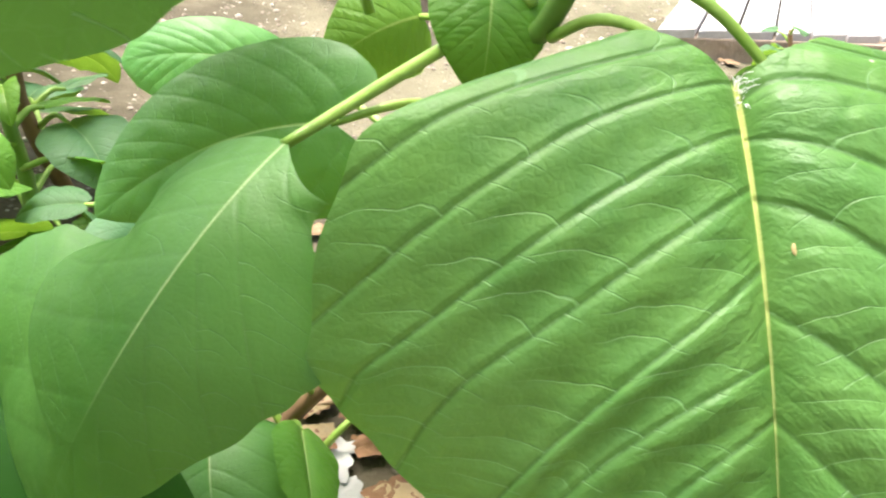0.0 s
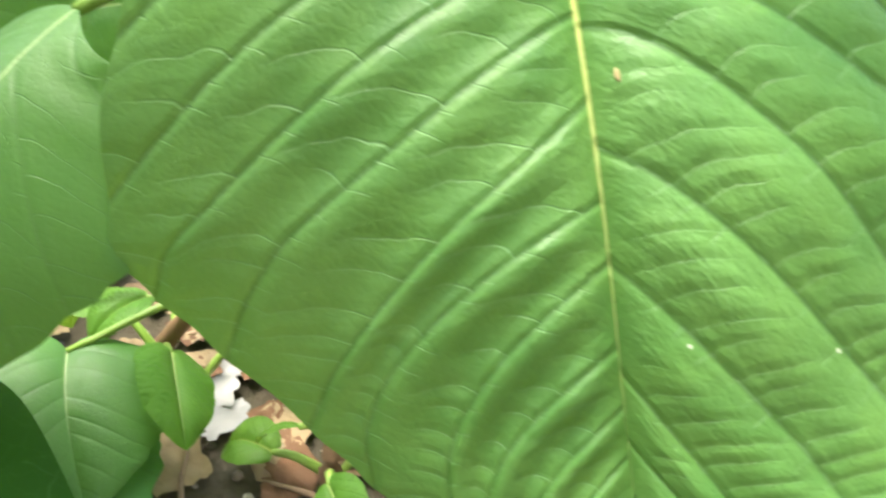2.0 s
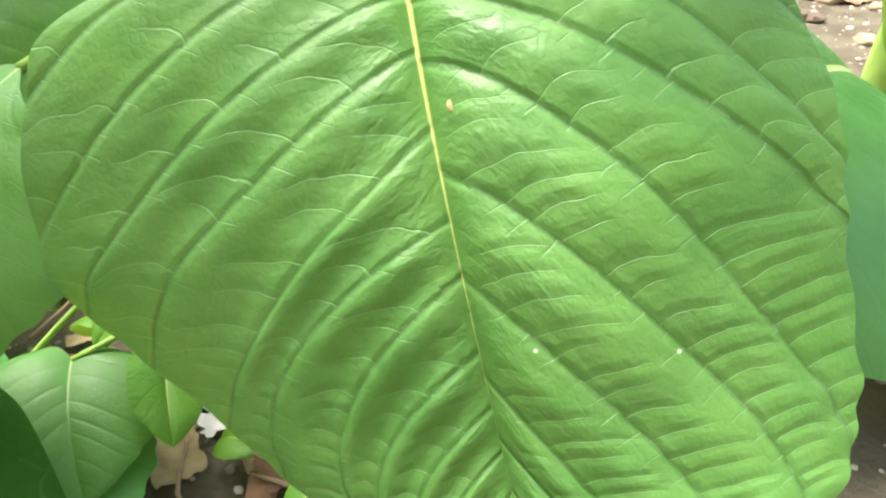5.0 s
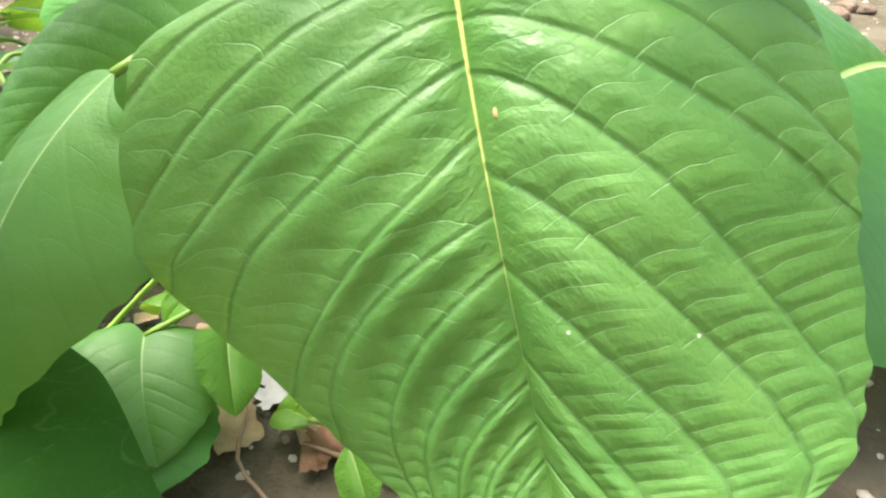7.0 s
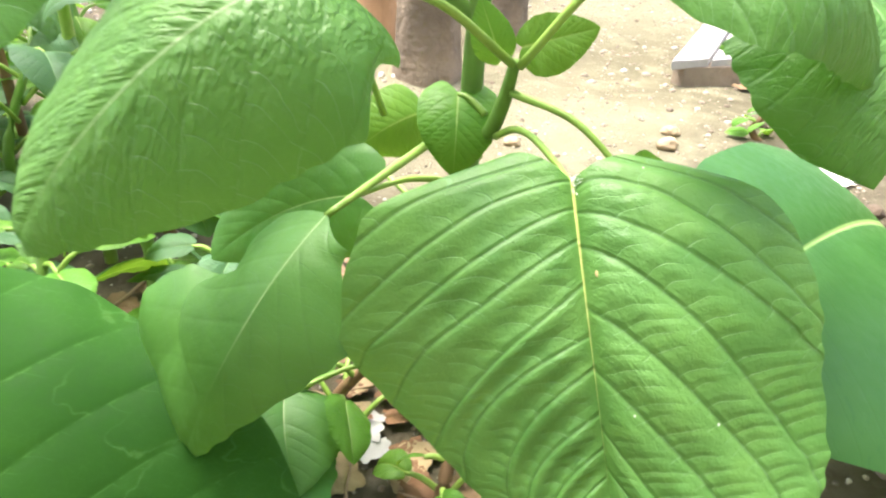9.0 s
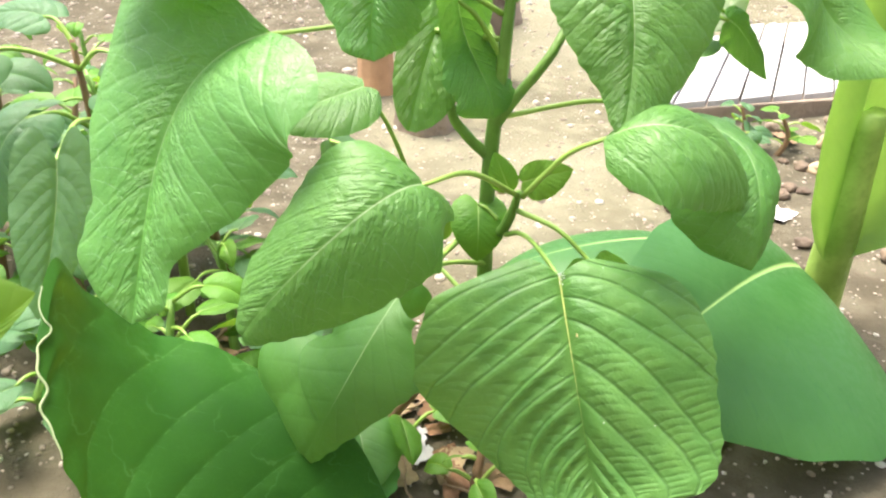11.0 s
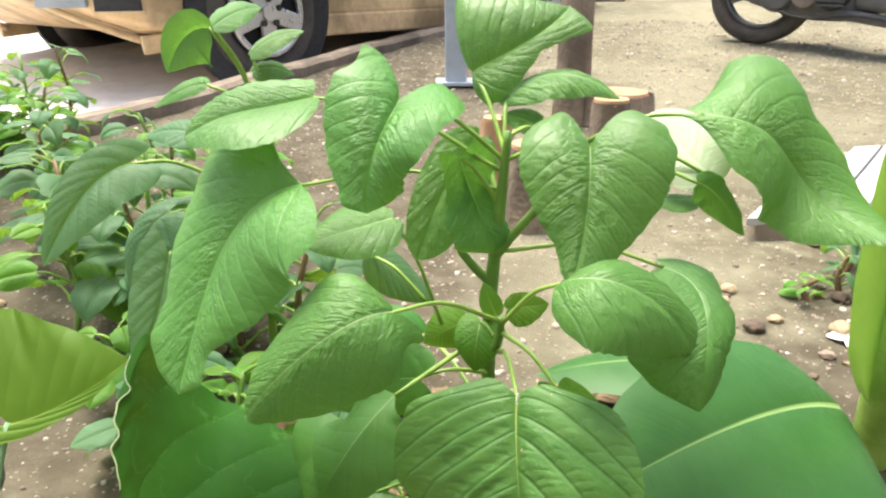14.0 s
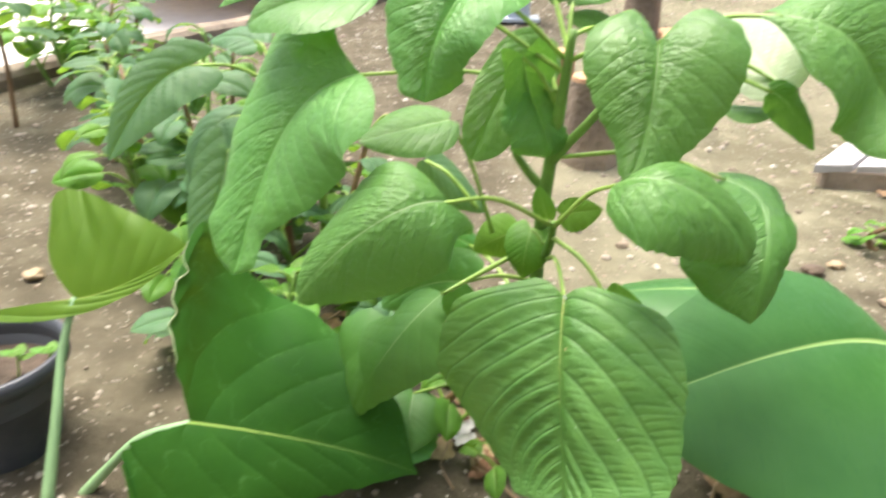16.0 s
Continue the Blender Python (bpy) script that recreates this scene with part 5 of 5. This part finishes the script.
# ---- the parked car on the road ----
def build_car():
    at0 = K0 + KU * 1.32 + KV * 1.0
    z0 = rise_at(2.7) - 0.055
    tilt = 4.0
    # the car's front looks back along the kerb
    m = Matrix.Translation((at0.x, at0.y, z0)) @ pose(0, 0, 0, 0, 0, math.degrees(math.atan2(-KU.y, -KU.x))) @ pose(0, 0.74, 0, 0, 0, -10) @ pose(0, -0.74, 0)
    car = thing("car", (at0.x, at0.y, z0), "old dusty tan car with silver alloy wheels parked on the road", "car")
    hw = 0.8
    secs = [(0.78, rounded(hw * 0.45, 0.42, 0.62)), (0.70, rounded(hw * 0.68, 0.39, 0.66)), (0.58, rounded(hw * 0.9, 0.31, 0.72)), (0.45, rounded(hw * 0.99, 0.25, 0.76)), (0.3, rounded(hw, 0.22, 0.8)), (-0.35, rounded(hw, 0.2, 0.86)), (-2.2, rounded(hw, 0.2, 0.88)), (-2.9, rounded(hw * 0.98, 0.22, 0.86)), (-3.05, rounded(hw * 0.85, 0.26, 0.76))]
    part("body", loft_bm(secs, m), TAN, car, "tan painted body with rust-brown dirt", smooth=False, bevel=0.015)
    cab = [(-0.3, rounded(hw * 0.9, 0.84, 0.9)), (-0.75, rounded(hw * 0.85, 0.85, 1.4, 0.85)), (-2.3, rounded(hw * 0.85, 0.85, 1.42, 0.85)), (-2.8, rounded(hw * 0.88, 0.84, 0.95))]
    part("cabin", loft_bm(cab, m), GLASSY, car, "dark glazed cabin", bevel=0.02)
    part("roof", box_bm((1.5, 1.15, 0.05), m @ pose(-1.5, 0, 1.43)), TAN, car, bevel=0.02)
    part("bumper", loft_bm([(0.84, rounded(hw * 0.4, 0.4, 0.52, 1)), (0.78, rounded(hw * 0.6, 0.365, 0.52, 1)), (0.66, rounded(hw * 0.86, 0.29, 0.5, 1)), (0.52, rounded(hw * 1.0, 0.225, 0.48, 1)), (0.38, rounded(hw * 1.02, 0.21, 0.48, 1))], m), TAN, car, "tan bumper with scraped and broken edges", bevel=0.012)
    for s in (-1, 1):
        part("bumper_insert", box_bm((0.2, 0.02, 0.16), m @ pose(0.745, s * 0.585, 0.405, 0, 0, -s * 52)), BLUEGREY, car, "scuffed blue-grey plastic panel", bevel=0.006)
        part("lamp_frame", box_bm((0.17, 0.02, 0.15), m @ pose(0.60, s * 0.735, 0.375, 0, 0, -s * 40)), DARK_GAP, car, "open lamp recess", bevel=0.004)
        for zz in (0.305, 0.445):
            part("lamp_frame_bar", box_bm((0.19, 0.03, 0.014), m @ pose(0.60, s * 0.738, zz, 0, 0, -s * 40)), TAN, car, bevel=0.003)
        part("splash_guard", box_bm((0.2, 0.03, 0.07), m @ pose(0.44, s * 0.77, 0.19, 0, 4, -s * 10)), TAN, car, bevel=0.006)
        tube("bracket", [m @ Vector((0.8, s * 0.42, 0.36)), m @ Vector((0.7, s * 0.58, 0.285)), m @ Vector((0.52, s * 0.72, 0.20))], (0.012, 0.014, 0.018), TAN, car)
    part("grille", box_bm((0.03, 0.7, 0.1), m @ pose(0.8, 0, 0.52)), DARK_GAP, car)
    for s in (-1, 1):
        part("headlight", box_bm((0.1, 0.3, 0.13), m @ pose(0.68, s * 0.5, 0.58, 0, 0, -s * 12)), LAMP_CLEAR, car, bevel=0.02)
        part("side_sill", box_bm((1.7, 0.05, 0.1), m @ pose(-1.2, s * 0.78, 0.22)), TAN, car, bevel=0.01)
        for x in (0.0, -2.4):
            part("wheel_arch", disc_bm(0.37, 0.37, 0.04, m @ pose(x, s * 0.79, 0.31)), DARK_GAP, car)
            wh = part("wheel", disc_bm(0.12, 0.12, 0.18, m @ pose(x, s * 0.72, 0.29)), DARK_GAP, car)
            part("tyre", ring_bm(0.29, 0.19, m @ pose(x, s * 0.74, 0.29), squash=0.6), RUBBER, wh, smooth=True)
            part("rim", ring_bm(0.19, 0.03, m @ pose(x, s * 0.835, 0.29), squash=0.9), ALLOY, wh, smooth=True)
            part("rim_back", disc_bm(0.17, 0.17, 0.02, m @ pose(x, s * 0.80, 0.29)), DARK_GAP, wh)
            for k in range(5):
                part("spoke", box_bm((0.17, 0.02, 0.075), m @ pose(x, s * 0.837, 0.29) @ pose(0, 0, 0, 0, 72 * k + 18, 0) @ pose(0.09, 0, 0)), ALLOY, wh, bevel=0.006)
                part("wheel_nut", disc_bm(0.014, 0.012, 0.02, m @ pose(x, s * 0.848, 0.29) @ pose(0, 0, 0, 0, 72 * k + 54, 0) @ pose(0.055, 0, 0), 10), DARK_GAP, wh)
            part("hub_cap", disc_bm(0.035, 0.03, 0.03, m @ pose(x, s * 0.845, 0.29)), ALLOY, wh)


build_car()


# ---- the scooter in the yard ----
def build_scooter():
    ax, ay = 1.625, 3.24
    z0 = rise_at(ay) - 0.004
    m = Matrix.Translation((ax, ay, z0)) @ pose(0, 0, 0, 0, 0, math.degrees(math.atan2(-0.68, 0.73))) @ pose(0, 0, 0, 0, 2.0, 0)
    sc = thing("motor_scooter", (ax, ay, z0), "dark grey motor scooter standing on its side stand", "scooter")
    for x, spokes in ((0.0, 3), (1.25, 3)):
        wh = part("wheel", disc_bm(0.05, 0.05, 0.1, m @ pose(x, 0, 0.262)), GREY_PLASTIC, sc)
        part("tyre", ring_bm(0.262, 0.095, m @ pose(x, 0, 0.262), squash=0.8), RUBBER, wh, smooth=True)
        part("rim", ring_bm(0.19, 0.05, m @ pose(x, 0, 0.262), squash=0.5), GREY_PLASTIC, wh, smooth=True)
        for k in range(spokes):
            part("spoke", box_bm((0.16, 0.03, 0.035), m @ pose(x, 0, 0.262) @ pose(0, 0, 0, 0, 120 * k - 80, 0) @ pose(0.1, 0, 0)), GREY_PLASTIC, wh, bevel=0.008)
    part("engine", loft_bm([(-0.05, rounded(0.05, 0.2, 0.32)), (0.12, rounded(0.1, 0.16, 0.36)), (0.42, rounded(0.13, 0.14, 0.36)), (0.55, rounded(0.08, 0.18, 0.32))], m), GREY_PLASTIC, sc, "ribbed engine and gear casing", bevel=0.01)
    part("fan_cover", disc_bm(0.085, 0.075, 0.05, m @ pose(0.36, -0.15, 0.27)), DARK_GAP, sc, "round black fan grille")
    for k in range(7):
        part("fan_slat", box_bm((0.13, 0.012, 0.006), m @ pose(0.36, -0.178, 0.21 + 0.02 * k)), GREY_PLASTIC, sc)
    tube("exhaust", [m @ Vector(p) for p in ((0.5, 0.12, 0.16), (0.2, 0.14, 0.16), (-0.15, 0.14, 0.25))], (0.02, 0.035, 0.045), GREY_PLASTIC, sc)
    part("rear_guard", loft_bm([(-0.3, rounded(0.03, 0.42, 0.5)), (-0.05, rounded(0.07, 0.5, 0.6)), (0.25, rounded(0.08, 0.42, 0.56))], m), GREY_PLASTIC, sc, bevel=0.01)
    part("body_panel", loft_bm([(-0.35, rounded(0.07, 0.56, 0.7)), (0.0, rounded(0.15, 0.48, 0.74)), (0.45, rounded(0.17, 0.4, 0.72)), (0.6, rounded(0.15, 0.26, 0.66))], m), GREY_PLASTIC, sc, "dusty dark grey side panels", bevel=0.02)
    part("seat", loft_bm([(-0.3, rounded(0.1, 0.7, 0.78)), (0.1, rounded(0.14, 0.73, 0.8)), (0.5, rounded(0.13, 0.7, 0.77)), (0.62, rounded(0.09, 0.66, 0.72))], m), RUBBER, sc, "black padded seat", bevel=0.015)
    part("footboard", box_bm((0.45, 0.3, 0.1), m @ pose(0.8, 0, 0.24)), GREY_PLASTIC, sc, bevel=0.02)
    part("leg_shield", loft_bm([(0.95, rounded(0.19, 0.24, 0.85)), (1.05, rounded(0.2, 0.3, 0.92)), (1.14, rounded(0.1, 0.4, 0.9))], m), GREY_PLASTIC, sc, bevel=0.02)
    part("front_guard", loft_bm([(1.05, rounded(0.06, 0.44, 0.56)), (1.25, rounded(0.065, 0.5, 0.58)), (1.46, rounded(0.05, 0.36, 0.46))], m), GREY_PLASTIC, sc, bevel=0.01)
    for s in (-1, 1):
        tube("fork", [m @ Vector((1.25, s * 0.08, 0.26)), m @ Vector((1.1, s * 0.07, 0.62))], (0.018, 0.018), ALLOY, sc)
        tube("handlebar", [m @ Vector((1.06, 0, 0.95)), m @ Vector((1.02, s * 0.16, 1.0)), m @ Vector((0.95, s * 0.32, 0.98))], (0.014, 0.014, 0.018), RUBBER, sc)
        tube("mirror_stalk", [m @ Vector((1.02, s * 0.2, 1.0)), m @ Vector((1.03, s * 0.28, 1.14))], (0.006, 0.006), RUBBER, sc)
    part("headlight", loft_bm([(1.02, rounded(0.12, 0.84, 1.0)), (1.16, rounded(0.08, 0.86, 0.96))], m), LAMP_CLEAR, sc, bevel=0.01)
    tube("side_stand", [m @ Vector((0.80, -0.12, 0.2)), m @ Vector((0.84, -0.2, 0.0))], (0.012, 0.012), GREY_PLASTIC, sc)
    part("clutch_case", disc_bm(0.1, 0.085, 0.06, m @ pose(0.1, -0.11, 0.26)), GREY_PLASTIC, sc, "round dusty gear case", bevel=0.01)
    part("crank_case", disc_bm(0.075, 0.06, 0.08, m @ pose(0.24, -0.12, 0.25)), plain("dusty_alloy", (0.15, 0.125, 0.105), 0.7, metal=0.3, scale=25, vary=0.4, bump=0.3), sc, "brown-stained alloy crank case", bevel=0.008)
    tube("shock_absorber", [m @ Vector((-0.04, -0.11, 0.3)), m @ Vector((0.02, -0.12, 0.42)), m @ Vector((0.08, -0.12, 0.56))], (0.02, 0.024, 0.018), GREY_PLASTIC, sc)
    tube("brake_cable", [m @ Vector((0.02, -0.08, 0.2)), m @ Vector((0.25, -0.17, 0.15)), m @ Vector((0.5, -0.16, 0.17)), m @ Vector((0.75, -0.14, 0.13))], (0.006, 0.006, 0.006), DARK_GAP, sc)
    part("frame_rail", box_bm((0.5, 0.05, 0.05), m @ pose(0.62, -0.12, 0.15, 0, 6, 0)), GREY_PLASTIC, sc, bevel=0.012)
    part("side_skirt", loft_bm([(0.45, rounded(0.14, 0.2, 0.42)), (0.7, rounded(0.18, 0.17, 0.4)), (1.0, rounded(0.19, 0.16, 0.36))], m), GREY_PLASTIC, sc, "dusty lower side skirt", bevel=0.02)
    part("tail_lamp", box_bm((0.06, 0.14, 0.06), m @ pose(-0.36, 0, 0.64)), plain("red_lamp", (0.4, 0.02, 0.02), 0.2), sc, bevel=0.01)


build_scooter()


# ---- flower pot ----
POT = plain("black_plastic_pot", (0.05, 0.055, 0.065), 0.5, scale=18, vary=0.25, bump=0.08)
DIRT = plain("dark_potting_soil", (0.07, 0.05, 0.035), 0.95, scale=60, vary=0.4, bump=0.9)


def build_pot(x, y):
    p = thing("flower_pot", (x, y, 0.0), "black plastic flower pot with dark soil and tiny seedlings", "pot")
    prof = ((0.052, -0.004), (0.055, 0.015), (0.069, 0.082), (0.075, 0.085), (0.0755, 0.1), (0.0715, 0.101), (0.069, 0.085), (0.066, 0.06))
    n = 44
    vs = [(x + r * math.cos(2 * math.pi * k / n), y + r * math.sin(2 * math.pi * k / n), z) for r, z in prof for k in range(n)]
    fs = [(j * n + k, j * n + (k + 1) % n, (j + 1) * n + (k + 1) % n, (j + 1) * n + k) for j in range(len(prof) - 1) for k in range(n)]
    sheet("shell", vs, fs, POT, p)
    bm = bmesh.new()
    bmesh.ops.create_grid(bm, x_segments=14, y_segments=14, size=0.067, matrix=pose(x, y, 0.068))
    for v in list(bm.verts):
        d = math.hypot(v.co.x - x, v.co.y - y)
        if d > 0.067:
            v.co.x, v.co.y = x + (v.co.x - x) * 0.067 / d, y + (v.co.y - y) * 0.067 / d
        v.co.z += 0.006 * noise.noise((v.co.x * 50, v.co.y * 50, 0))
    part("soil", bm, DIRT, p, "dark crumbly soil", smooth=True)
    rng = np.random.default_rng(5)
    for k in range(5):
        a, r = rng.uniform(0, 6.28), rng.uniform(0.01, 0.055)
        sx, sy = x + r * math.cos(a), y + r * math.sin(a)
        st = tube("seedling", [(sx, sy, 0.064), (sx + 0.003, sy, 0.08), (sx + 0.004, sy + 0.002, 0.095)], (0.0012, 0.001, 0.0008), STEM, p, n=5, sides=6)
        for q in range(4):
            c = a + q * 1.6
            d = Vector((math.cos(c), math.sin(c), 0.2)) * 0.017
            b0 = Vector((sx + 0.004, sy + 0.002, 0.088 + 0.003 * q))
            sd = Vector((-math.sin(c), math.cos(c), 0)) * 0.006
            blade("leaf", b0, b0 + d * 0.55, b0 + d, b0 + d * 0.45 + sd, b0 + d * 0.45 - sd, LEAF_YOUNG, st, ns=8, nv=4, pucker=0.0002)


build_pot(-0.516, -0.004)

# ---- litter and stones ----
PAPER = plain("white_paper", (0.42, 0.42, 0.4), 0.85, scale=40, vary=0.08, bump=0.2)
DRY = plain("dry_leaf", (0.2, 0.13, 0.07), 0.9, scale=60, vary=0.35, bump=0.4)
ROCK = plain("tan_stone", (0.34, 0.26, 0.16), 0.9, scale=60, vary=0.25, bump=0.5)
TWIG = plain("dry_twig", (0.3, 0.21, 0.13), 0.9, scale=60, vary=0.3, bump=0.4)


def scrap(x, y, size, seed, mat, name, label, category):
    """A crumpled flat piece lying on the soil."""
    rng = np.random.default_rng(seed)
    n = 9
    z0 = ground_z(x, y)
    turn = rng.uniform(0, 6.28)
    vs = []
    for j in range(n):
        for i in range(n):
            u, v = (i / (n - 1) - 0.5) * size * 1.4, (j / (n - 1) - 0.5) * size
            u *= 1 + 0.25 * noise.noise((j * 0.9, seed, 0))
            v *= 1 + 0.25 * noise.noise((i * 0.9, seed, 3))
            z = 0.006 + 0.12 * size * (noise.noise((i * 0.55, j * 0.55, seed)) + 0.5 * noise.noise((i * 1.3, j * 1.3, seed)))
            vs.append((x + u * math.cos(turn) - v * math.sin(turn), y + u * math.sin(turn) + v * math.cos(turn), z0 + max(z, 0.002)))
    fs = [(j * n + i, j * n + i + 1, (j + 1) * n + i + 1, (j + 1) * n + i) for j in range(n - 1) for i in range(n - 1)]
    tagged(sheet(name, vs, fs, mat), label, category)


scrap(-0.073, 0.066, 0.03, 4, PAPER, "paper_scrap", "crumpled white paper scrap on the soil", "litter")
scrap(-0.062, 0.04, 0.016, 6, PAPER, "paper_scrap", "crumpled white paper scrap on the soil", "litter")
scrap(0.585, 0.42, 0.05, 8, plain("clean_paper", (0.8, 0.8, 0.78), 0.85, scale=40, vary=0.06), "paper_scrap", "white paper scrap beside the weeds", "litter")
rl = np.random.default_rng(9)
STRAW = plain("straw_leaf", (0.32, 0.24, 0.13), 0.85, scale=70, vary=0.35, bump=0.4)
RUSSET = plain("russet_leaf", (0.17, 0.09, 0.045), 0.9, scale=70, vary=0.4, bump=0.4)
scrap(-0.085, 0.026, 0.023, 21, STRAW, "dry_leaf", "crumpled straw-coloured dry leaf on the soil", "litter")
scrap(-0.098, 0.09, 0.02, 23, STRAW, "dry_leaf", "crumpled straw-coloured dry leaf on the soil", "litter")
for k in range(26):
    scrap(rl.uniform(-0.15, -0.01), rl.uniform(-0.01, 0.13), rl.uniform(0.008, 0.02), 130 + k, RUSSET if k % 3 else STRAW, "dry_leaf", "small crumbled brown leaf litter on the soil", "litter")
for k in range(44):
    scrap(rl.uniform(-0.28, 0.2), rl.uniform(-0.05, 0.3), rl.uniform(0.012, 0.035), 50 + k, DRY, "dry_leaf", "curled brown dry leaf on the soil", "litter")
for k in range(9):
    scrap(rl.uniform(0.5, 1.2), rl.uniform(0.3, 0.95), rl.uniform(0.012, 0.03), 90 + k, DRY, "dry_leaf", "curled brown dry leaf on the soil", "litter")
for k in range(40):
    x, y, a, ln = rl.uniform(-0.25, 0.2), rl.uniform(-0.05, 0.28), rl.uniform(0, 3.14), rl.uniform(0.04, 0.11)
    d = Vector((math.cos(a), math.sin(a), 0)) * ln / 2
    z = ground_z(x, y) + 0.004
    c = Vector((x, y, z))
    side = Vector((-d.y, d.x, 0)) * rl.uniform(-0.25, 0.25)
    thick = rl.uniform(0.4, 0.9)
    tw = tube("twig", [c - d, c - d * 0.3 + side + Vector((0, 0, 0.002)), c + d * 0.35 - side * 0.4 + Vector((0, 0, 0.003)), c + d], (0.0018 * thick, 0.0022 * thick, 0.0016 * thick, 0.0007), TWIG, n=10, sides=6)
    tagged(tw, "thin dry twig lying on the soil", "twig")


def stone(x, y, r, seed, mat, label, name="stone"):
    bm = bmesh.new()
    bmesh.ops.create_icosphere(bm, subdivisions=3, radius=1.0)
    for v in bm.verts:
        c = v.co.copy()
        v.co = c * r * (1 + 0.35 * noise.noise(c * 1.3 + Vector((seed, 0, 0))) + 0.2 * noise.noise(c * 3.1 + Vector((0, seed, 0))) + 0.1 * noise.noise(c * 7))
        v.co.z *= 0.6
        v.co += Vector((x, y, ground_z(x, y) + r * 0.35))
    tagged(part(name, bm, mat, smooth=True), label, "stone")


stone(-0.048, 0.012, 0.009, 3, ROCK, "pale tan stone on the soil under the leaves")
for k, (x, y, r) in enumerate(((1.02, 0.75, 0.035), (0.92, 0.66, 0.03), (0.88, 0.78, 0.022), (0.98, 0.62, 0.02), (0.52, 0.385, 0.011), (0.80, 0.56, 0.02), (1.1, 0.85, 0.04), (0.21, 0.60, 0.012), (0.17, 0.52, 0.01))):
    stone(x, y, r, k + 10, ROCK if k % 2 else BARK, "rough brown clod of earth in the yard" if k % 2 == 0 else "small pale stone in the yard")


CLOD = plain("brown_clod", (0.13, 0.095, 0.065), 0.95, scale=50, vary=0.4, bump=0.8)
rc = np.random.default_rng(31)
for k in range(34):
    stone(rc.uniform(0.42, 0.95), rc.uniform(0.22, 0.62), float(0.006 + 0.012 * rc.uniform(0, 1) ** 2), 40 + k, CLOD if k % 3 else ROCK, "rough brown clod of earth in the yard" if k % 3 else "small pale stone in the yard")
for k in range(16):
    stone(rc.uniform(-0.9, -0.3), rc.uniform(0.3, 1.3), float(0.006 + 0.008 * rc.uniform(0, 1)), 80 + k, ROCK, "small pale stone in the yard")


def pebbles():
    rng = np.random.default_rng(17)
    ico = [(0, 0, 1), (0.9, 0, 0.4), (0.28, 0.85, 0.4), (-0.73, 0.53, 0.4), (-0.73, -0.53, 0.4), (0.28, -0.85, 0.4), (0.73, 0.53, -0.4), (-0.28, 0.85, -0.4), (-0.9, 0, -0.4), (-0.28, -0.85, -0.4), (0.73, -0.53, -0.4)]
    tri = [(0, 1, 2), (0, 2, 3), (0, 3, 4), (0, 4, 5), (0, 5, 1), (1, 6, 2), (2, 7, 3), (3, 8, 4), (4, 9, 5), (5, 10, 1), (2, 6, 7), (3, 7, 8), (4, 8, 9), (5, 9, 10), (1, 10, 6)]
    vs, fs = [], []
    for k in range(26000):
        u = rng.uniform(0, 1)
        y = -0.5 + 4.6 * u ** 1.3
        x = rng.uniform(-0.75, 0.85) * (0.7 + 0.65 * (y + 0.6))
        if (x - K0.x) * KV.x + (y - K0.y) * KV.y > -0.06:
            continue
        r = min(0.02, 0.0017 * rng.lognormal(0, 0.55) * (0.7 + 0.45 * (y + 0.5)))
        z = ground_z(x, y)
        a = rng.uniform(0, 6.28)
        s1, s2, s3 = rng.uniform(0.7, 1.3), rng.uniform(0.7, 1.3), rng.uniform(0.4, 0.8)
        n0 = len(vs)
        for p in ico:
            px, py = p[0] * s1, p[1] * s2
            vs.append((x + r * (px * math.cos(a) - py * math.sin(a)), y + r * (px * math.sin(a) + py * math.cos(a)), z + r * (p[2] * s3 + 0.15)))
        fs += [(a1 + n0, b1 + n0, c1 + n0) for a1, b1, c1 in tri]
    m, nt, bs = material("pebbles")
    isl = nt.nodes.new("ShaderNodeNewGeometry").outputs["Random Per Island"]
    col = ramp(nt, isl, [(0.0, (0.2, 0.16, 0.12)), (0.5, (0.36, 0.3, 0.24)), (0.85, (0.42, 0.38, 0.31)), (1.0, (0.58, 0.55, 0.48))])
    nt.links.new(col, bs.inputs["Base Color"])
    bs.inputs["Roughness"].default_value = 0.9
    ob = sheet("gravel", vs, fs, m, smooth=True)
    tagged(ob, "scattered small pale stones on the soil", "gravel", kind="stuff")


pebbles()
